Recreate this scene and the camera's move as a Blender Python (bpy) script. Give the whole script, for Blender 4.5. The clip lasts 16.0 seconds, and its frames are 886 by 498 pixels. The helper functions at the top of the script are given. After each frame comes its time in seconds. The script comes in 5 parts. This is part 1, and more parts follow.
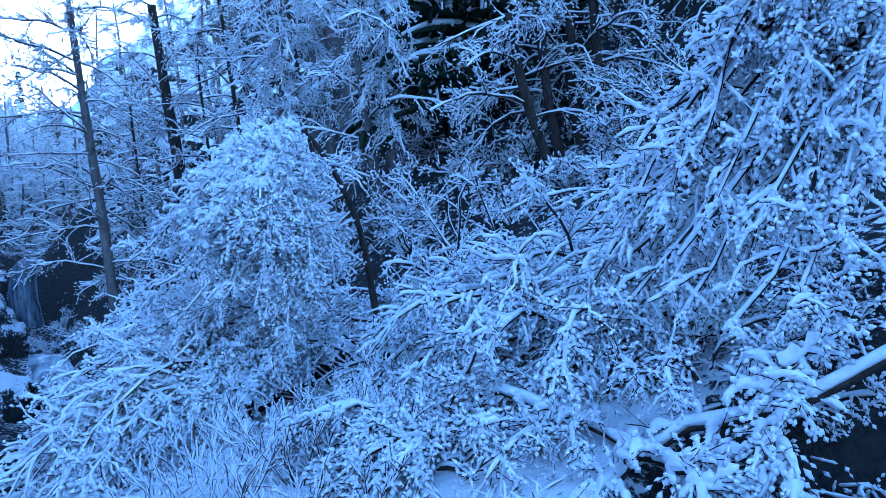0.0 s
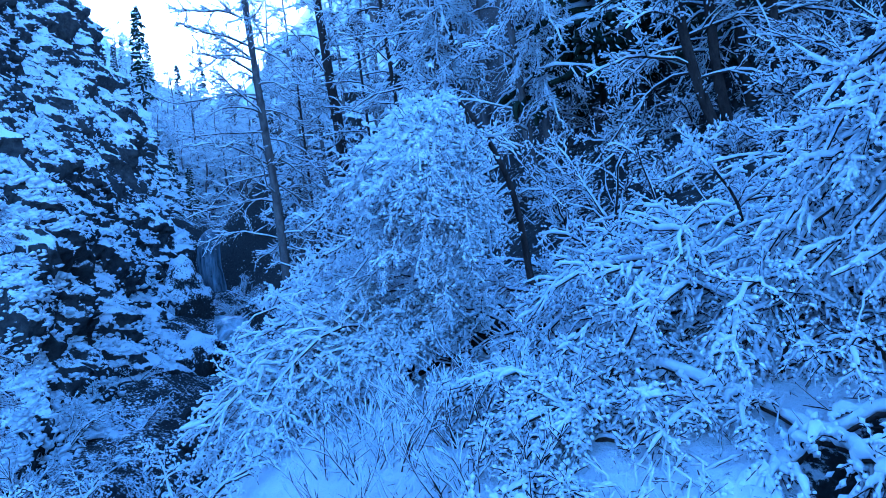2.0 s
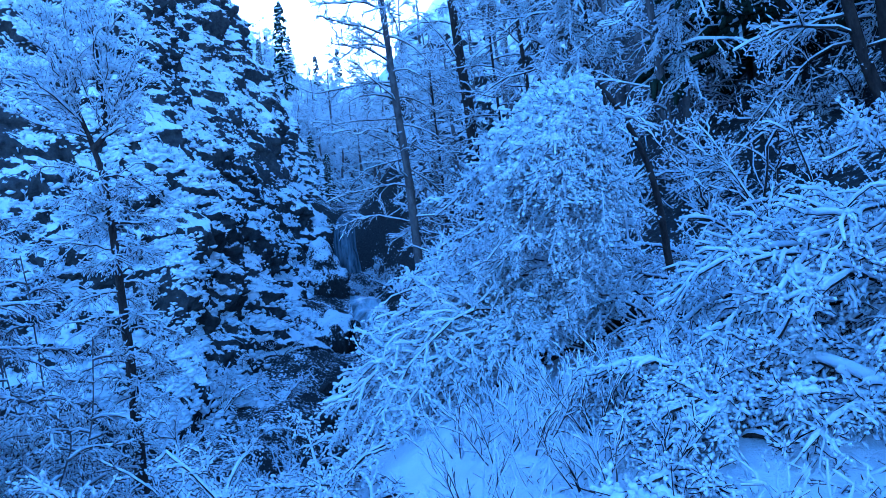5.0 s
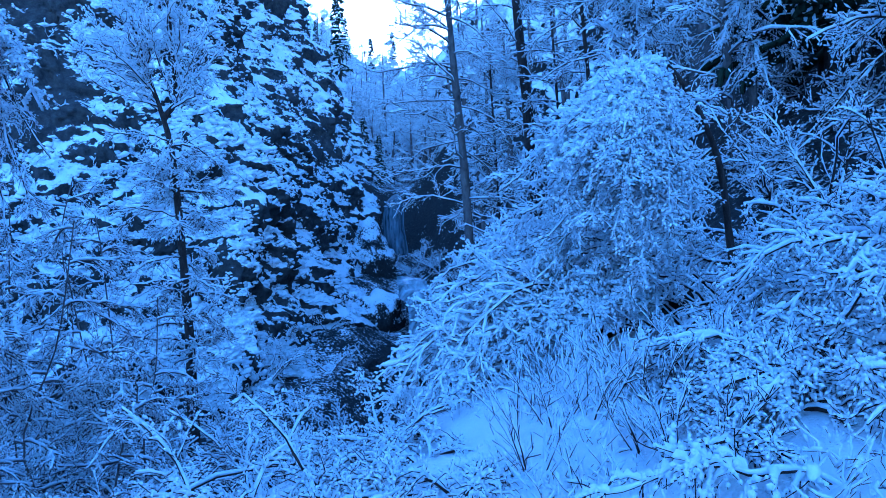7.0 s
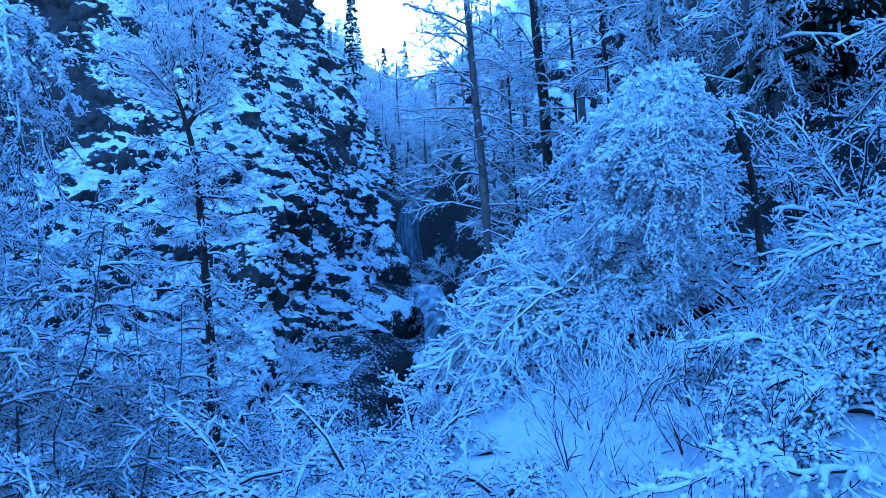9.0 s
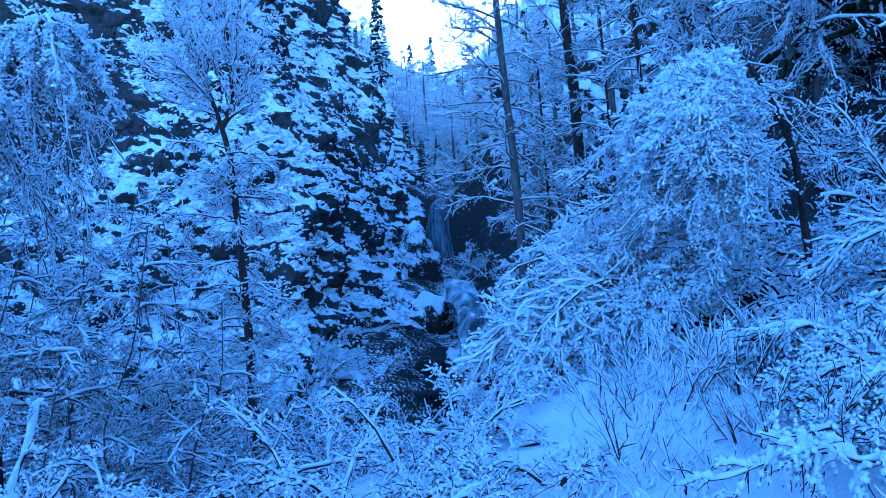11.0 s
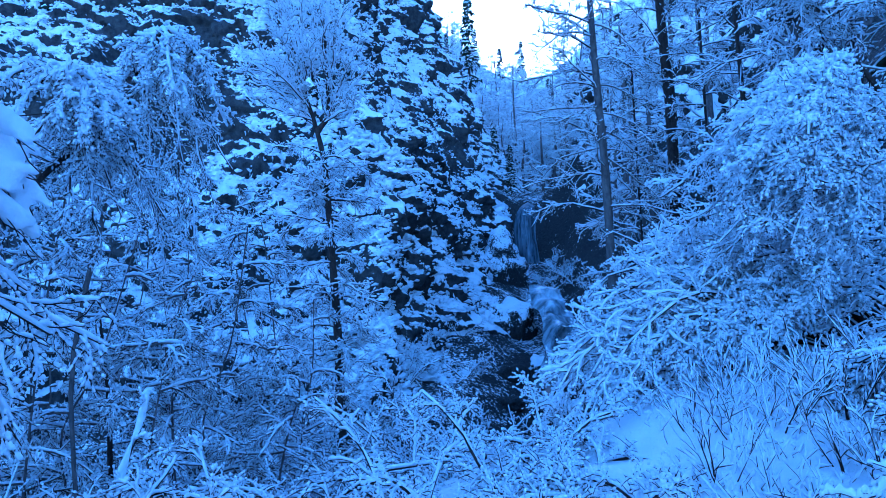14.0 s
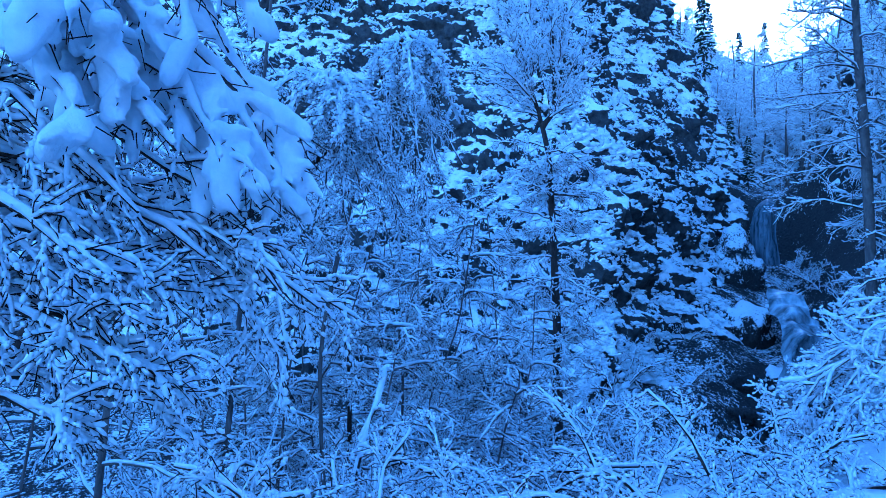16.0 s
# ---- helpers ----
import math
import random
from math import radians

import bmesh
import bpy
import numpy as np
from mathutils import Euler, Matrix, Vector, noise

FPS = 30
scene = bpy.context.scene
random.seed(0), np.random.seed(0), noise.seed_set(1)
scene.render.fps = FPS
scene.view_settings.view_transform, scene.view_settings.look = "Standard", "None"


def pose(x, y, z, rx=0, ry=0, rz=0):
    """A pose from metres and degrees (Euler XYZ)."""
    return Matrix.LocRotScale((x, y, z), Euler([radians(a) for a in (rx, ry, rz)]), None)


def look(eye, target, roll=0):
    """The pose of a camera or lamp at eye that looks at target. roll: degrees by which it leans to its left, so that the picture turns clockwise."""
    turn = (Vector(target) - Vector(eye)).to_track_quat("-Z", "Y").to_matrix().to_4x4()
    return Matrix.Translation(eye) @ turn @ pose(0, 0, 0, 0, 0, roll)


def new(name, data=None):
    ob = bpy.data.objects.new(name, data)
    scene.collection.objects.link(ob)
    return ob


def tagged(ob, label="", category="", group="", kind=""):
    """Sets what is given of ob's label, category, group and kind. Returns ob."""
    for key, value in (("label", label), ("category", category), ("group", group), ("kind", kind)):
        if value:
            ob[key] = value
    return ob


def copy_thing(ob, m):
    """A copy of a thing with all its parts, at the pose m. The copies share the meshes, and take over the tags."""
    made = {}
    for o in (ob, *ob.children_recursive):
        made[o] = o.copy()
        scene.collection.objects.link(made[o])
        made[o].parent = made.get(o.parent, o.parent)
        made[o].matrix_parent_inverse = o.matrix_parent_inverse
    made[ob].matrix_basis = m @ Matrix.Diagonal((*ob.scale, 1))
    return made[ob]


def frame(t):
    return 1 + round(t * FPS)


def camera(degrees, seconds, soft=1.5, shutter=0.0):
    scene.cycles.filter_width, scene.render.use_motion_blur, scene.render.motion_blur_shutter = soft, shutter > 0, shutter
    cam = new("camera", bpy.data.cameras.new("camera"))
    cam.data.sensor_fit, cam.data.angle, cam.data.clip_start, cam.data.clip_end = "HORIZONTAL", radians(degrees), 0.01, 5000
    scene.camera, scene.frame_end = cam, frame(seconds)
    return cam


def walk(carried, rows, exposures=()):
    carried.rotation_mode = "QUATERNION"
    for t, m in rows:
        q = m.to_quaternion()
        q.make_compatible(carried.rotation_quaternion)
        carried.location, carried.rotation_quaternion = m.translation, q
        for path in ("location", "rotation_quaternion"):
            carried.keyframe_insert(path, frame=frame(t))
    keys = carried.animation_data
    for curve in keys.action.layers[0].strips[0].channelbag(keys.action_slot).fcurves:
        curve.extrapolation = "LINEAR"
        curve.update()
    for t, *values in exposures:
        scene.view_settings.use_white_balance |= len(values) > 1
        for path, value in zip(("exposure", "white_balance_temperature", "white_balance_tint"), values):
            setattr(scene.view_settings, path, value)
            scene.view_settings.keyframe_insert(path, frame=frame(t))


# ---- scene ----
cam = camera(65.3, 16.0, soft=0.8)


def aim(x, y, z, yaw, pitch, roll):
    return Matrix.Translation((x, y, z)) @ pose(0, 0, 0, 0, 0, yaw) @ pose(0, 0, 0, 90 + pitch) @ pose(0, 0, 0, 0, 0, roll)


# seconds, place, yaw, pitch, roll
ROWS = [
    (0, 0.003, 0.004, 1.601, 0.20, 4.33, -7.71),
    (0.5, -0.002, 0.016, 1.596, 5.08, 4.26, -7.88),
    (1, -0.017, 0.007, 1.602, 7.71, 3.31, -7.82),
    (1.5, -0.030, -0.018, 1.608, 11.07, 3.34, -7.56),
    (2, -0.039, -0.029, 1.602, 12.89, 3.50, -6.80),
    (2.5, -0.045, -0.018, 1.602, 13.61, 3.24, -6.70),
    (3, -0.045, -0.020, 1.607, 13.91, 2.94, -6.78),
    (3.5, -0.049, -0.026, 1.609, 15.23, 2.48, -6.36),
    (4, -0.082, 0.000, 1.615, 17.96, 2.60, -5.64),
    (4.5, -0.080, -0.053, 1.606, 19.39, 2.32, -6.06),
    (5, -0.086, -0.057, 1.609, 23.53, 3.32, -5.72),
    (7.5, -0.238, -0.359, 1.438, 27.74, 2.58, -2.43),
    (8, -0.289, -0.399, 1.433, 28.76, 3.09, -2.45),
    (8.5, -0.325, -0.434, 1.424, 28.59, 3.58, -2.24),
    (9, -0.345, -0.445, 1.431, 28.06, 3.25, -2.44),
    (9.5, -0.391, -0.399, 1.458, 29.61, 2.53, -2.13),
    (10, -0.399, -0.458, 1.410, 30.20, 2.51, -2.23),
    (12.5, -0.473, -0.560, 1.418, 30.72, 3.82, -5.45),
    (13, -0.462, -0.573, 1.417, 32.20, 3.54, -4.87),
    (13.5, -0.453, -0.567, 1.423, 35.94, 3.33, -2.89),
    (14, -0.448, -0.583, 1.436, 37.47, 3.68, -1.60),
    (14.5, -0.474, -0.567, 1.425, 38.53, 3.45, -1.28),
    (15, -0.514, -0.569, 1.420, 42.77, 4.04, -0.19),
    (15.5, -0.507, -0.604, 1.417, 49.02, 3.99, 0.91),
    (16, -0.444, -0.669, 1.414, 55.51, 3.35, 1.18),
]
walk(cam, [(r[0], aim(*r[1:])) for r in ROWS], exposures=[(0, 2.78, 4540, 13), (1.0, 2.72, 4190, 13), (3.0, 2.60, 3910, 13), (10, 2.55, 3850, 13), (12.5, 2.56, 3910, 13), (16, 2.57, 3830, 13)])

# ---- light: a low sun behind the cliff, and the open sky ----
SUN_BEARING, SUN_RISE = 42.0, 15.0          # degrees to the left of +y, degrees up
world = bpy.data.worlds.new("world")
scene.world = world
world.use_nodes = True
wn = world.node_tree
sky = wn.nodes.new("ShaderNodeTexSky")
sky.sky_type = "NISHITA"
sky.sun_disc = False
sky.sun_elevation = radians(SUN_RISE)
sky.sun_rotation = radians(-SUN_BEARING)
sky.altitude = 400
sky.air_density, sky.dust_density, sky.ozone_density = 1.0, 1.0, 2.0
wn.links.new(sky.outputs[0], wn.nodes["Background"].inputs[0])
wn.nodes["Background"].inputs[1].default_value = 0.12
sun_data = bpy.data.lights.new("sun", "SUN")
sun_data.energy, sun_data.angle, sun_data.color = 3.0, radians(0.6), (1.0, 0.86, 0.68)
sun = new("sun", sun_data)
sb, sr = radians(SUN_BEARING), radians(SUN_RISE)
SUN_DIR = Vector((-math.sin(sb) * math.cos(sr), math.cos(sb) * math.cos(sr), math.sin(sr)))
sun.matrix_world = look(SUN_DIR * 200, (0, 0, 0))


# ---- materials ----
def material(name, rough=0.8, spec=0.3):
    m = bpy.data.materials.new(name)
    m.use_nodes = True
    b = m.node_tree.nodes["Principled BSDF"]
    b.inputs["Roughness"].default_value = rough
    b.inputs["Specular IOR Level"].default_value = spec
    return m, m.node_tree, b


def nd(nt, kind, **kw):
    n = nt.nodes.new(kind)
    for k, v in kw.items():
        n.inputs[k.replace("_", " ")].default_value = v
    return n


def noise_tex(nt, scale, detail=6.0, rough=0.6, coord="Object"):
    tc = nt.nodes.new("ShaderNodeTexCoord")
    n = nd(nt, "ShaderNodeTexNoise", Scale=scale, Detail=detail, Roughness=rough)
    nt.links.new(tc.outputs[coord], n.inputs["Vector"])
    return n


def ramp(nt, fac, stops):
    r = nt.nodes.new("ShaderNodeValToRGB")
    el = r.color_ramp.elements
    while len(el) < len(stops):
        el.new(0.5)
    for e, (p, c) in zip(el, stops):
        e.position, e.color = p, (*c, 1) if len(c) == 3 else (c[0], c[0], c[0], 1)
    nt.links.new(fac, r.inputs[0])
    return r


def bump(nt, b, height, strength=0.5, dist=0.02):
    n = nd(nt, "ShaderNodeBump", Strength=strength, Distance=dist)
    nt.links.new(height, n.inputs["Height"])
    nt.links.new(n.outputs[0], b.inputs["Normal"])


def mat_snow(name, grain=18.0):
    m, nt, b = material(name, 0.75, 0.25)
    n = noise_tex(nt, grain, 5)
    big = noise_tex(nt, 1.3, 3)
    r = ramp(nt, n.outputs[0], [(0.3, (0.78, 0.80, 0.83)), (0.7, (0.92, 0.93, 0.94))])
    r2 = ramp(nt, big.outputs[0], [(0.3, (0.93, 0.94, 0.96)), (0.7, (1, 1, 1))])
    mx = nt.nodes.new("ShaderNodeMix")
    mx.data_type, mx.blend_type = "RGBA", "MULTIPLY"
    mx.inputs[0].default_value = 1.0
    nt.links.new(r.outputs[0], mx.inputs[6])
    nt.links.new(r2.outputs[0], mx.inputs[7])
    nt.links.new(mx.outputs[2], b.inputs["Base Color"])
    bump(nt, b, n.outputs[0], 0.6, 0.02)
    return m


def mat_bark(name, dark, light, scale=14.0):
    m, nt, b = material(name, 0.85, 0.2)
    tc = nt.nodes.new("ShaderNodeTexCoord")
    mp = nt.nodes.new("ShaderNodeMapping")
    mp.inputs["Scale"].default_value = (1, 1, 0.35)
    nt.links.new(tc.outputs["Object"], mp.inputs[0])
    n = nd(nt, "ShaderNodeTexNoise", Scale=scale, Detail=8.0, Roughness=0.7)
    nt.links.new(mp.outputs[0], n.inputs["Vector"])
    r = ramp(nt, n.outputs[0], [(0.3, dark), (0.68, light)])
    nt.links.new(r.outputs[0], b.inputs["Base Color"])
    bump(nt, b, n.outputs[0], 0.9, 0.03)
    return m


def mat_ground(name, cover, patch_scale, rock=((0.014, 0.015, 0.016), (0.060, 0.058, 0.054)), fine=2.2, weights=(1.3, 0.7), ratio=7.0, mask="", slope=1.0):
    """Rock or litter, with snow lying where the surface is flat enough."""
    m, nt, b = material(name, 0.85, 0.12)
    geo = nt.nodes.new("ShaderNodeNewGeometry")
    sep = nt.nodes.new("ShaderNodeSeparateXYZ")
    nt.links.new(geo.outputs["Normal"], sep.inputs[0])
    n1 = noise_tex(nt, patch_scale, 8, 0.65)
    n2 = noise_tex(nt, patch_scale * ratio, 6, 0.7)
    a = nt.nodes.new("ShaderNodeMath"); a.operation = "MULTIPLY_ADD"
    nt.links.new(n1.outputs[0], a.inputs[0]); a.inputs[1].default_value = weights[0]
    up = nt.nodes.new("ShaderNodeMath"); up.operation = "MULTIPLY"
    nt.links.new(sep.outputs[2], up.inputs[0]); up.inputs[1].default_value = slope
    nt.links.new(up.outputs[0], a.inputs[2])
    c = nt.nodes.new("ShaderNodeMath"); c.operation = "MULTIPLY_ADD"
    nt.links.new(n2.outputs[0], c.inputs[0]); c.inputs[1].default_value = weights[1]
    nt.links.new(a.outputs[0], c.inputs[2])
    k = nt.nodes.new("ShaderNodeMapRange")
    k.inputs["From Min"].default_value, k.inputs["From Max"].default_value = cover, cover + 0.12
    last = c
    if mask:
        at = nt.nodes.new("ShaderNodeAttribute")
        at.attribute_name = mask
        last = nt.nodes.new("ShaderNodeMath"); last.operation = "MULTIPLY_ADD"
        nt.links.new(at.outputs["Fac"], last.inputs[0]); last.inputs[1].default_value = 0.55
        nt.links.new(c.outputs[0], last.inputs[2])
    nt.links.new(last.outputs[0], k.inputs["Value"])
    rr = ramp(nt, n2.outputs[0], [(0.3, rock[0]), (0.72, rock[1])])
    ss = ramp(nt, noise_tex(nt, fine, 6).outputs[0], [(0.3, (0.78, 0.80, 0.83)), (0.7, (0.92, 0.93, 0.94))])
    mx = nt.nodes.new("ShaderNodeMix"); mx.data_type = "RGBA"
    nt.links.new(k.outputs[0], mx.inputs[0])
    nt.links.new(rr.outputs[0], mx.inputs[6])
    nt.links.new(ss.outputs[0], mx.inputs[7])
    nt.links.new(mx.outputs[2], b.inputs["Base Color"])
    bump(nt, b, n2.outputs[0], 0.8, 0.08)
    return m


SNOW = mat_snow("fresh_snow")
FROST = mat_snow("hoarfrost", 40.0)
BARK = mat_bark("alder_bark", (0.012, 0.010, 0.009), (0.07, 0.055, 0.045))
BARK_GREY = mat_bark("aspen_bark", (0.045, 0.042, 0.04), (0.20, 0.18, 0.17), 9)
TWIG = mat_bark("twig_bark", (0.010, 0.008, 0.008), (0.045, 0.032, 0.028), 30)
NEEDLE = mat_bark("spruce_needles", (0.008, 0.014, 0.008), (0.04, 0.055, 0.03), 25)
LEAF = mat_bark("withered_leaf", (0.03, 0.014, 0.006), (0.12, 0.06, 0.025), 30)
# high cover: extra dark litter stands in for shade beneath the shrubs
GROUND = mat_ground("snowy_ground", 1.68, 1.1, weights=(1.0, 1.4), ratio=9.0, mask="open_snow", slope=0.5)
CLIFF = mat_ground("snowy_rock", 0.98, 0.5, rock=((0.018, 0.019, 0.021), (0.085, 0.083, 0.08)), weights=(0.5, 1.1), ratio=8.0, mask="open_snow", slope=0.75)
# dark rock with less snow; the gully's deep shade is in its colour
GORGE = mat_ground("shaded_gorge_rock", 0.92, 0.6, weights=(0.5, 0.7), ratio=9.0, mask="open_snow", slope=1.0)
STONE = mat_ground("dark_boulder", 1.34, 1.6, weights=(0.9, 1.5), slope=0.6)


def mat_water(name, colour, rough, scale, stretch, light=None):
    m, nt, b = material(name, rough, 0.2)
    tc = nt.nodes.new("ShaderNodeTexCoord")
    mp = nt.nodes.new("ShaderNodeMapping")
    mp.inputs["Scale"].default_value = stretch
    nt.links.new(tc.outputs["Object"], mp.inputs[0])
    n = nd(nt, "ShaderNodeTexNoise", Scale=scale, Detail=6.0, Roughness=0.65)
    nt.links.new(mp.outputs[0], n.inputs["Vector"])
    r = ramp(nt, n.outputs[0], [(0.36, colour), (0.66, light or colour)])
    nt.links.new(r.outputs[0], b.inputs["Base Color"])
    bump(nt, b, n.outputs[0], 0.5, 0.05)
    return m


FALL = mat_water("falling_water", (0.02, 0.026, 0.036), 0.35, 2.2, (3.0, 3.0, 0.25), (0.22, 0.25, 0.29))
CREEK = mat_water("dark_creek_water", (0.006, 0.007, 0.008), 0.3, 2.5, (1, 1, 1), (0.03, 0.035, 0.04))
ICE = mat_water("blue_ice", (0.02, 0.03, 0.04), 0.3, 0.9, (1.6, 1.6, 0.6), (0.6, 0.65, 0.7))
# snow left off to blacken these boulders, for the deep shade in the creek slot
SHADE_STONE = mat_ground("slot_shade_boulder", 1.95, 1.6, weights=(0.9, 1.5), slope=0.6)


# ---- numeric helpers ----
RNG = np.random.default_rng(11)
UP = np.array([0.0, 0.0, 1.0])
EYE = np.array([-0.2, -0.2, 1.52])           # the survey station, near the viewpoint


def survey(bearing, rise, dist):
    """A place by its bearing (degrees left of +y), rise (degrees) and distance from the station."""
    b, r = radians(bearing), radians(rise)
    return EYE + dist * np.array([-math.sin(b) * math.cos(r), math.cos(b) * math.cos(r), math.sin(r)])


def unit(v):
    return v / (np.linalg.norm(v, axis=-1, keepdims=True) + 1e-9)


def vnoise(p, seed=0):
    """Smooth value noise of points (..., 3), from -1 to 1."""
    i = np.floor(p).astype(np.int64)
    f = p - i
    f = f * f * (3 - 2 * f)
    out = 0
    for dx in (0, 1):
        for dy in (0, 1):
            for dz in (0, 1):
                h = ((i[..., 0] + dx) * 374761393 + (i[..., 1] + dy) * 668265263 + (i[..., 2] + dz) * 2147483647 + seed * 974634777) & 0xFFFFFFFF
                h = ((h ^ (h >> 13)) * 1274126177) & 0xFFFFFFFF
                h = ((h ^ (h >> 16)) & 0xFFFF) / 32767.5 - 1
                w = (f[..., 0] if dx else 1 - f[..., 0]) * (f[..., 1] if dy else 1 - f[..., 1]) * (f[..., 2] if dz else 1 - f[..., 2])
                out = out + h * w
    return out


def fbm(p, octaves=4, seed=0, gain=0.5):
    out, amp, q = 0, 1.0, p
    for k in range(octaves):
        out = out + amp * vnoise(q, seed + k)
        q, amp = q * 2.03 + 7.1, amp * gain
    return out


def spline(pts, n):
    """n points on a smooth curve through the given ones."""
    p = np.array(pts, float)
    p = np.vstack([2 * p[0] - p[1], p, 2 * p[-1] - p[-2]])
    s = np.linspace(0, len(pts) - 1 - 1e-6, n)
    i = s.astype(int)
    t = (s - i)[:, None]
    a, b, c, d = p[i], p[i + 1], p[i + 2], p[i + 3]
    return 0.5 * (2 * b + (c - a) * t + (2 * a - 5 * b + 4 * c - d) * t * t + (3 * b - a - 3 * c + d) * t ** 3)


def mesh(name, verts, faces, mat, smooth=True):
    """A mesh from numpy arrays; faces is one array, or several with different numbers of corners."""
    me = bpy.data.meshes.new(name)
    sets = [f for f in (faces if isinstance(faces, list) else [faces]) if len(f)]
    me.vertices.add(len(verts))
    me.vertices.foreach_set("co", np.ascontiguousarray(verts, np.float32).ravel())
    size = np.concatenate([np.full(len(f), f.shape[1], np.int32) for f in sets])
    me.loops.add(int(size.sum()))
    me.loops.foreach_set("vertex_index", np.concatenate([np.ascontiguousarray(f, np.int32).ravel() for f in sets]))
    me.polygons.add(len(size))
    me.polygons.foreach_set("loop_start", np.concatenate([[0], np.cumsum(size)[:-1]]).astype(np.int32))
    if smooth:
        me.polygons.foreach_set("use_smooth", np.ones(len(size), bool))
    me.update()
    me.materials.append(mat)
    return me


def tubes(P, R, sides):
    """Tubes along the lines P (N, K, 3) with radii R (N, K): vertices and quads."""
    N, K, _ = P.shape
    T = np.empty_like(P)
    T[:, 1:-1] = P[:, 2:] - P[:, :-2]
    T[:, 0], T[:, -1] = P[:, 1] - P[:, 0], P[:, -1] - P[:, -2]
    T = unit(T)
    ref = np.where(np.abs(T[..., 2:3]) > 0.9, np.array([1.0, 0, 0]), UP)
    A = unit(np.cross(T, ref))
    B = np.cross(A, T)
    ang = np.arange(sides) / sides * 2 * math.pi
    V = P[:, :, None] + R[:, :, None, None] * (A[:, :, None] * np.cos(ang)[:, None] + B[:, :, None] * np.sin(ang)[:, None])
    idx = np.arange(N * K * sides).reshape(N, K, sides)
    nxt = np.roll(idx, -1, axis=2)
    F = np.stack([idx[:, :-1], nxt[:, :-1], nxt[:, 1:], idx[:, 1:]], -1)
    return V.reshape(-1, 3), F.reshape(-1, 4)


def join(pieces):
    """Several (vertices, faces) as one set of vertices with a list of quads and triangles."""
    V, Q, T, k = [], [np.zeros((0, 4), int)], [np.zeros((0, 3), int)], 0
    for v, f in pieces:
        V.append(v)
        for g in (f if isinstance(f, list) else [f]):
            (Q if g.shape[1] == 4 else T).append(g + k)
        k += len(v)
    return np.vstack(V), [np.vstack(Q), np.vstack(T)]


def nubs(P, h, sides=3, rings=1, flat=1.0):
    """Rounded closed lumps of snow, one along each short line P (N, 2, 3), of thickness h (N,)."""
    N = len(P)
    T = P[:, 1] - P[:, 0]
    ln = np.linalg.norm(T, axis=-1, keepdims=True)
    T = T / (ln + 1e-9)
    mid = P.mean(1) + UP * (h * 0.28)[:, None]
    half = ln * 0.5 + h[:, None] * 0.3
    ref = np.where(np.abs(T[:, 2:3]) > 0.9, np.array([1.0, 0, 0]), UP)
    A = unit(np.cross(T, ref))
    B = np.cross(A, T)
    ang = np.arange(sides) / sides * 2 * math.pi + 0.4
    rows_ = []
    for k in range(rings):
        u = -math.cos(math.pi * (k + 1) / (rings + 1))
        r = h * 0.5 * math.sqrt(1 - u * u) * RNG.uniform(0.85, 1.15, N)
        rows_.append(mid[:, None] + (T * half * u)[:, None] + r[:, None, None] * (A[:, None] * np.cos(ang)[:, None] + B[:, None] * (np.sin(ang) * flat)[:, None]))
    V = np.concatenate([(mid - T * half)[:, None], *rows_, (mid + T * half)[:, None]], 1)
    m = V.shape[1]
    o = (np.arange(N) * m)[:, None]
    i = np.arange(sides)
    j = (i + 1) % sides
    tri = np.concatenate([np.stack([0 * i, 1 + j, 1 + i], -1), np.stack([0 * i + m - 1, 1 + (rings - 1) * sides + i, 1 + (rings - 1) * sides + j], -1)])
    F = [(o[:, :, None] + tri[None]).reshape(-1, 3)]
    if rings > 1:
        q = np.concatenate([np.stack([1 + k * sides + i, 1 + k * sides + j, 1 + (k + 1) * sides + j, 1 + (k + 1) * sides + i], -1) for k in range(rings - 1)])
        F.append((o[:, :, None] + q[None]).reshape(-1, 4))
    return V.reshape(-1, 3), F


def taper(n, K, r0, r1, power=1.0):
    t = np.linspace(0, 1, K) ** power
    return np.broadcast_to(r0, (n,))[:, None] * (1 - t) + np.broadcast_to(r1, (n,))[:, None] * t


def grow(base, aims, length, steps, droop=0.0, wander=0.15):
    P, d = [base], unit(aims)
    for _ in range(steps):
        d = unit(d + wander * RNG.normal(size=d.shape) - droop * UP)
        P.append(P[-1] + d * (np.broadcast_to(length, (len(base),)) / steps)[:, None])
    return np.stack(P, 1)


def sprout(P, each, lo=0.2, hi=1.0, spread=0.9, lift=0.0):
    """Places and directions of new shoots on the lines P, and their position along them."""
    N, K, _ = P.shape
    n = N * each
    i = np.repeat(np.arange(N), each)
    t = lo + (hi - lo) * RNG.random(n)
    s = np.minimum(t * (K - 1), K - 1 - 1e-4)
    k = s.astype(int)
    f = (s - k)[:, None]
    base = P[i, k] * (1 - f) + P[i, k + 1] * f
    tan = unit(P[i, k + 1] - P[i, k])
    perp = unit(np.cross(tan, RNG.normal(size=(n, 3))))
    return base, unit(tan + spread * perp + lift * UP), t


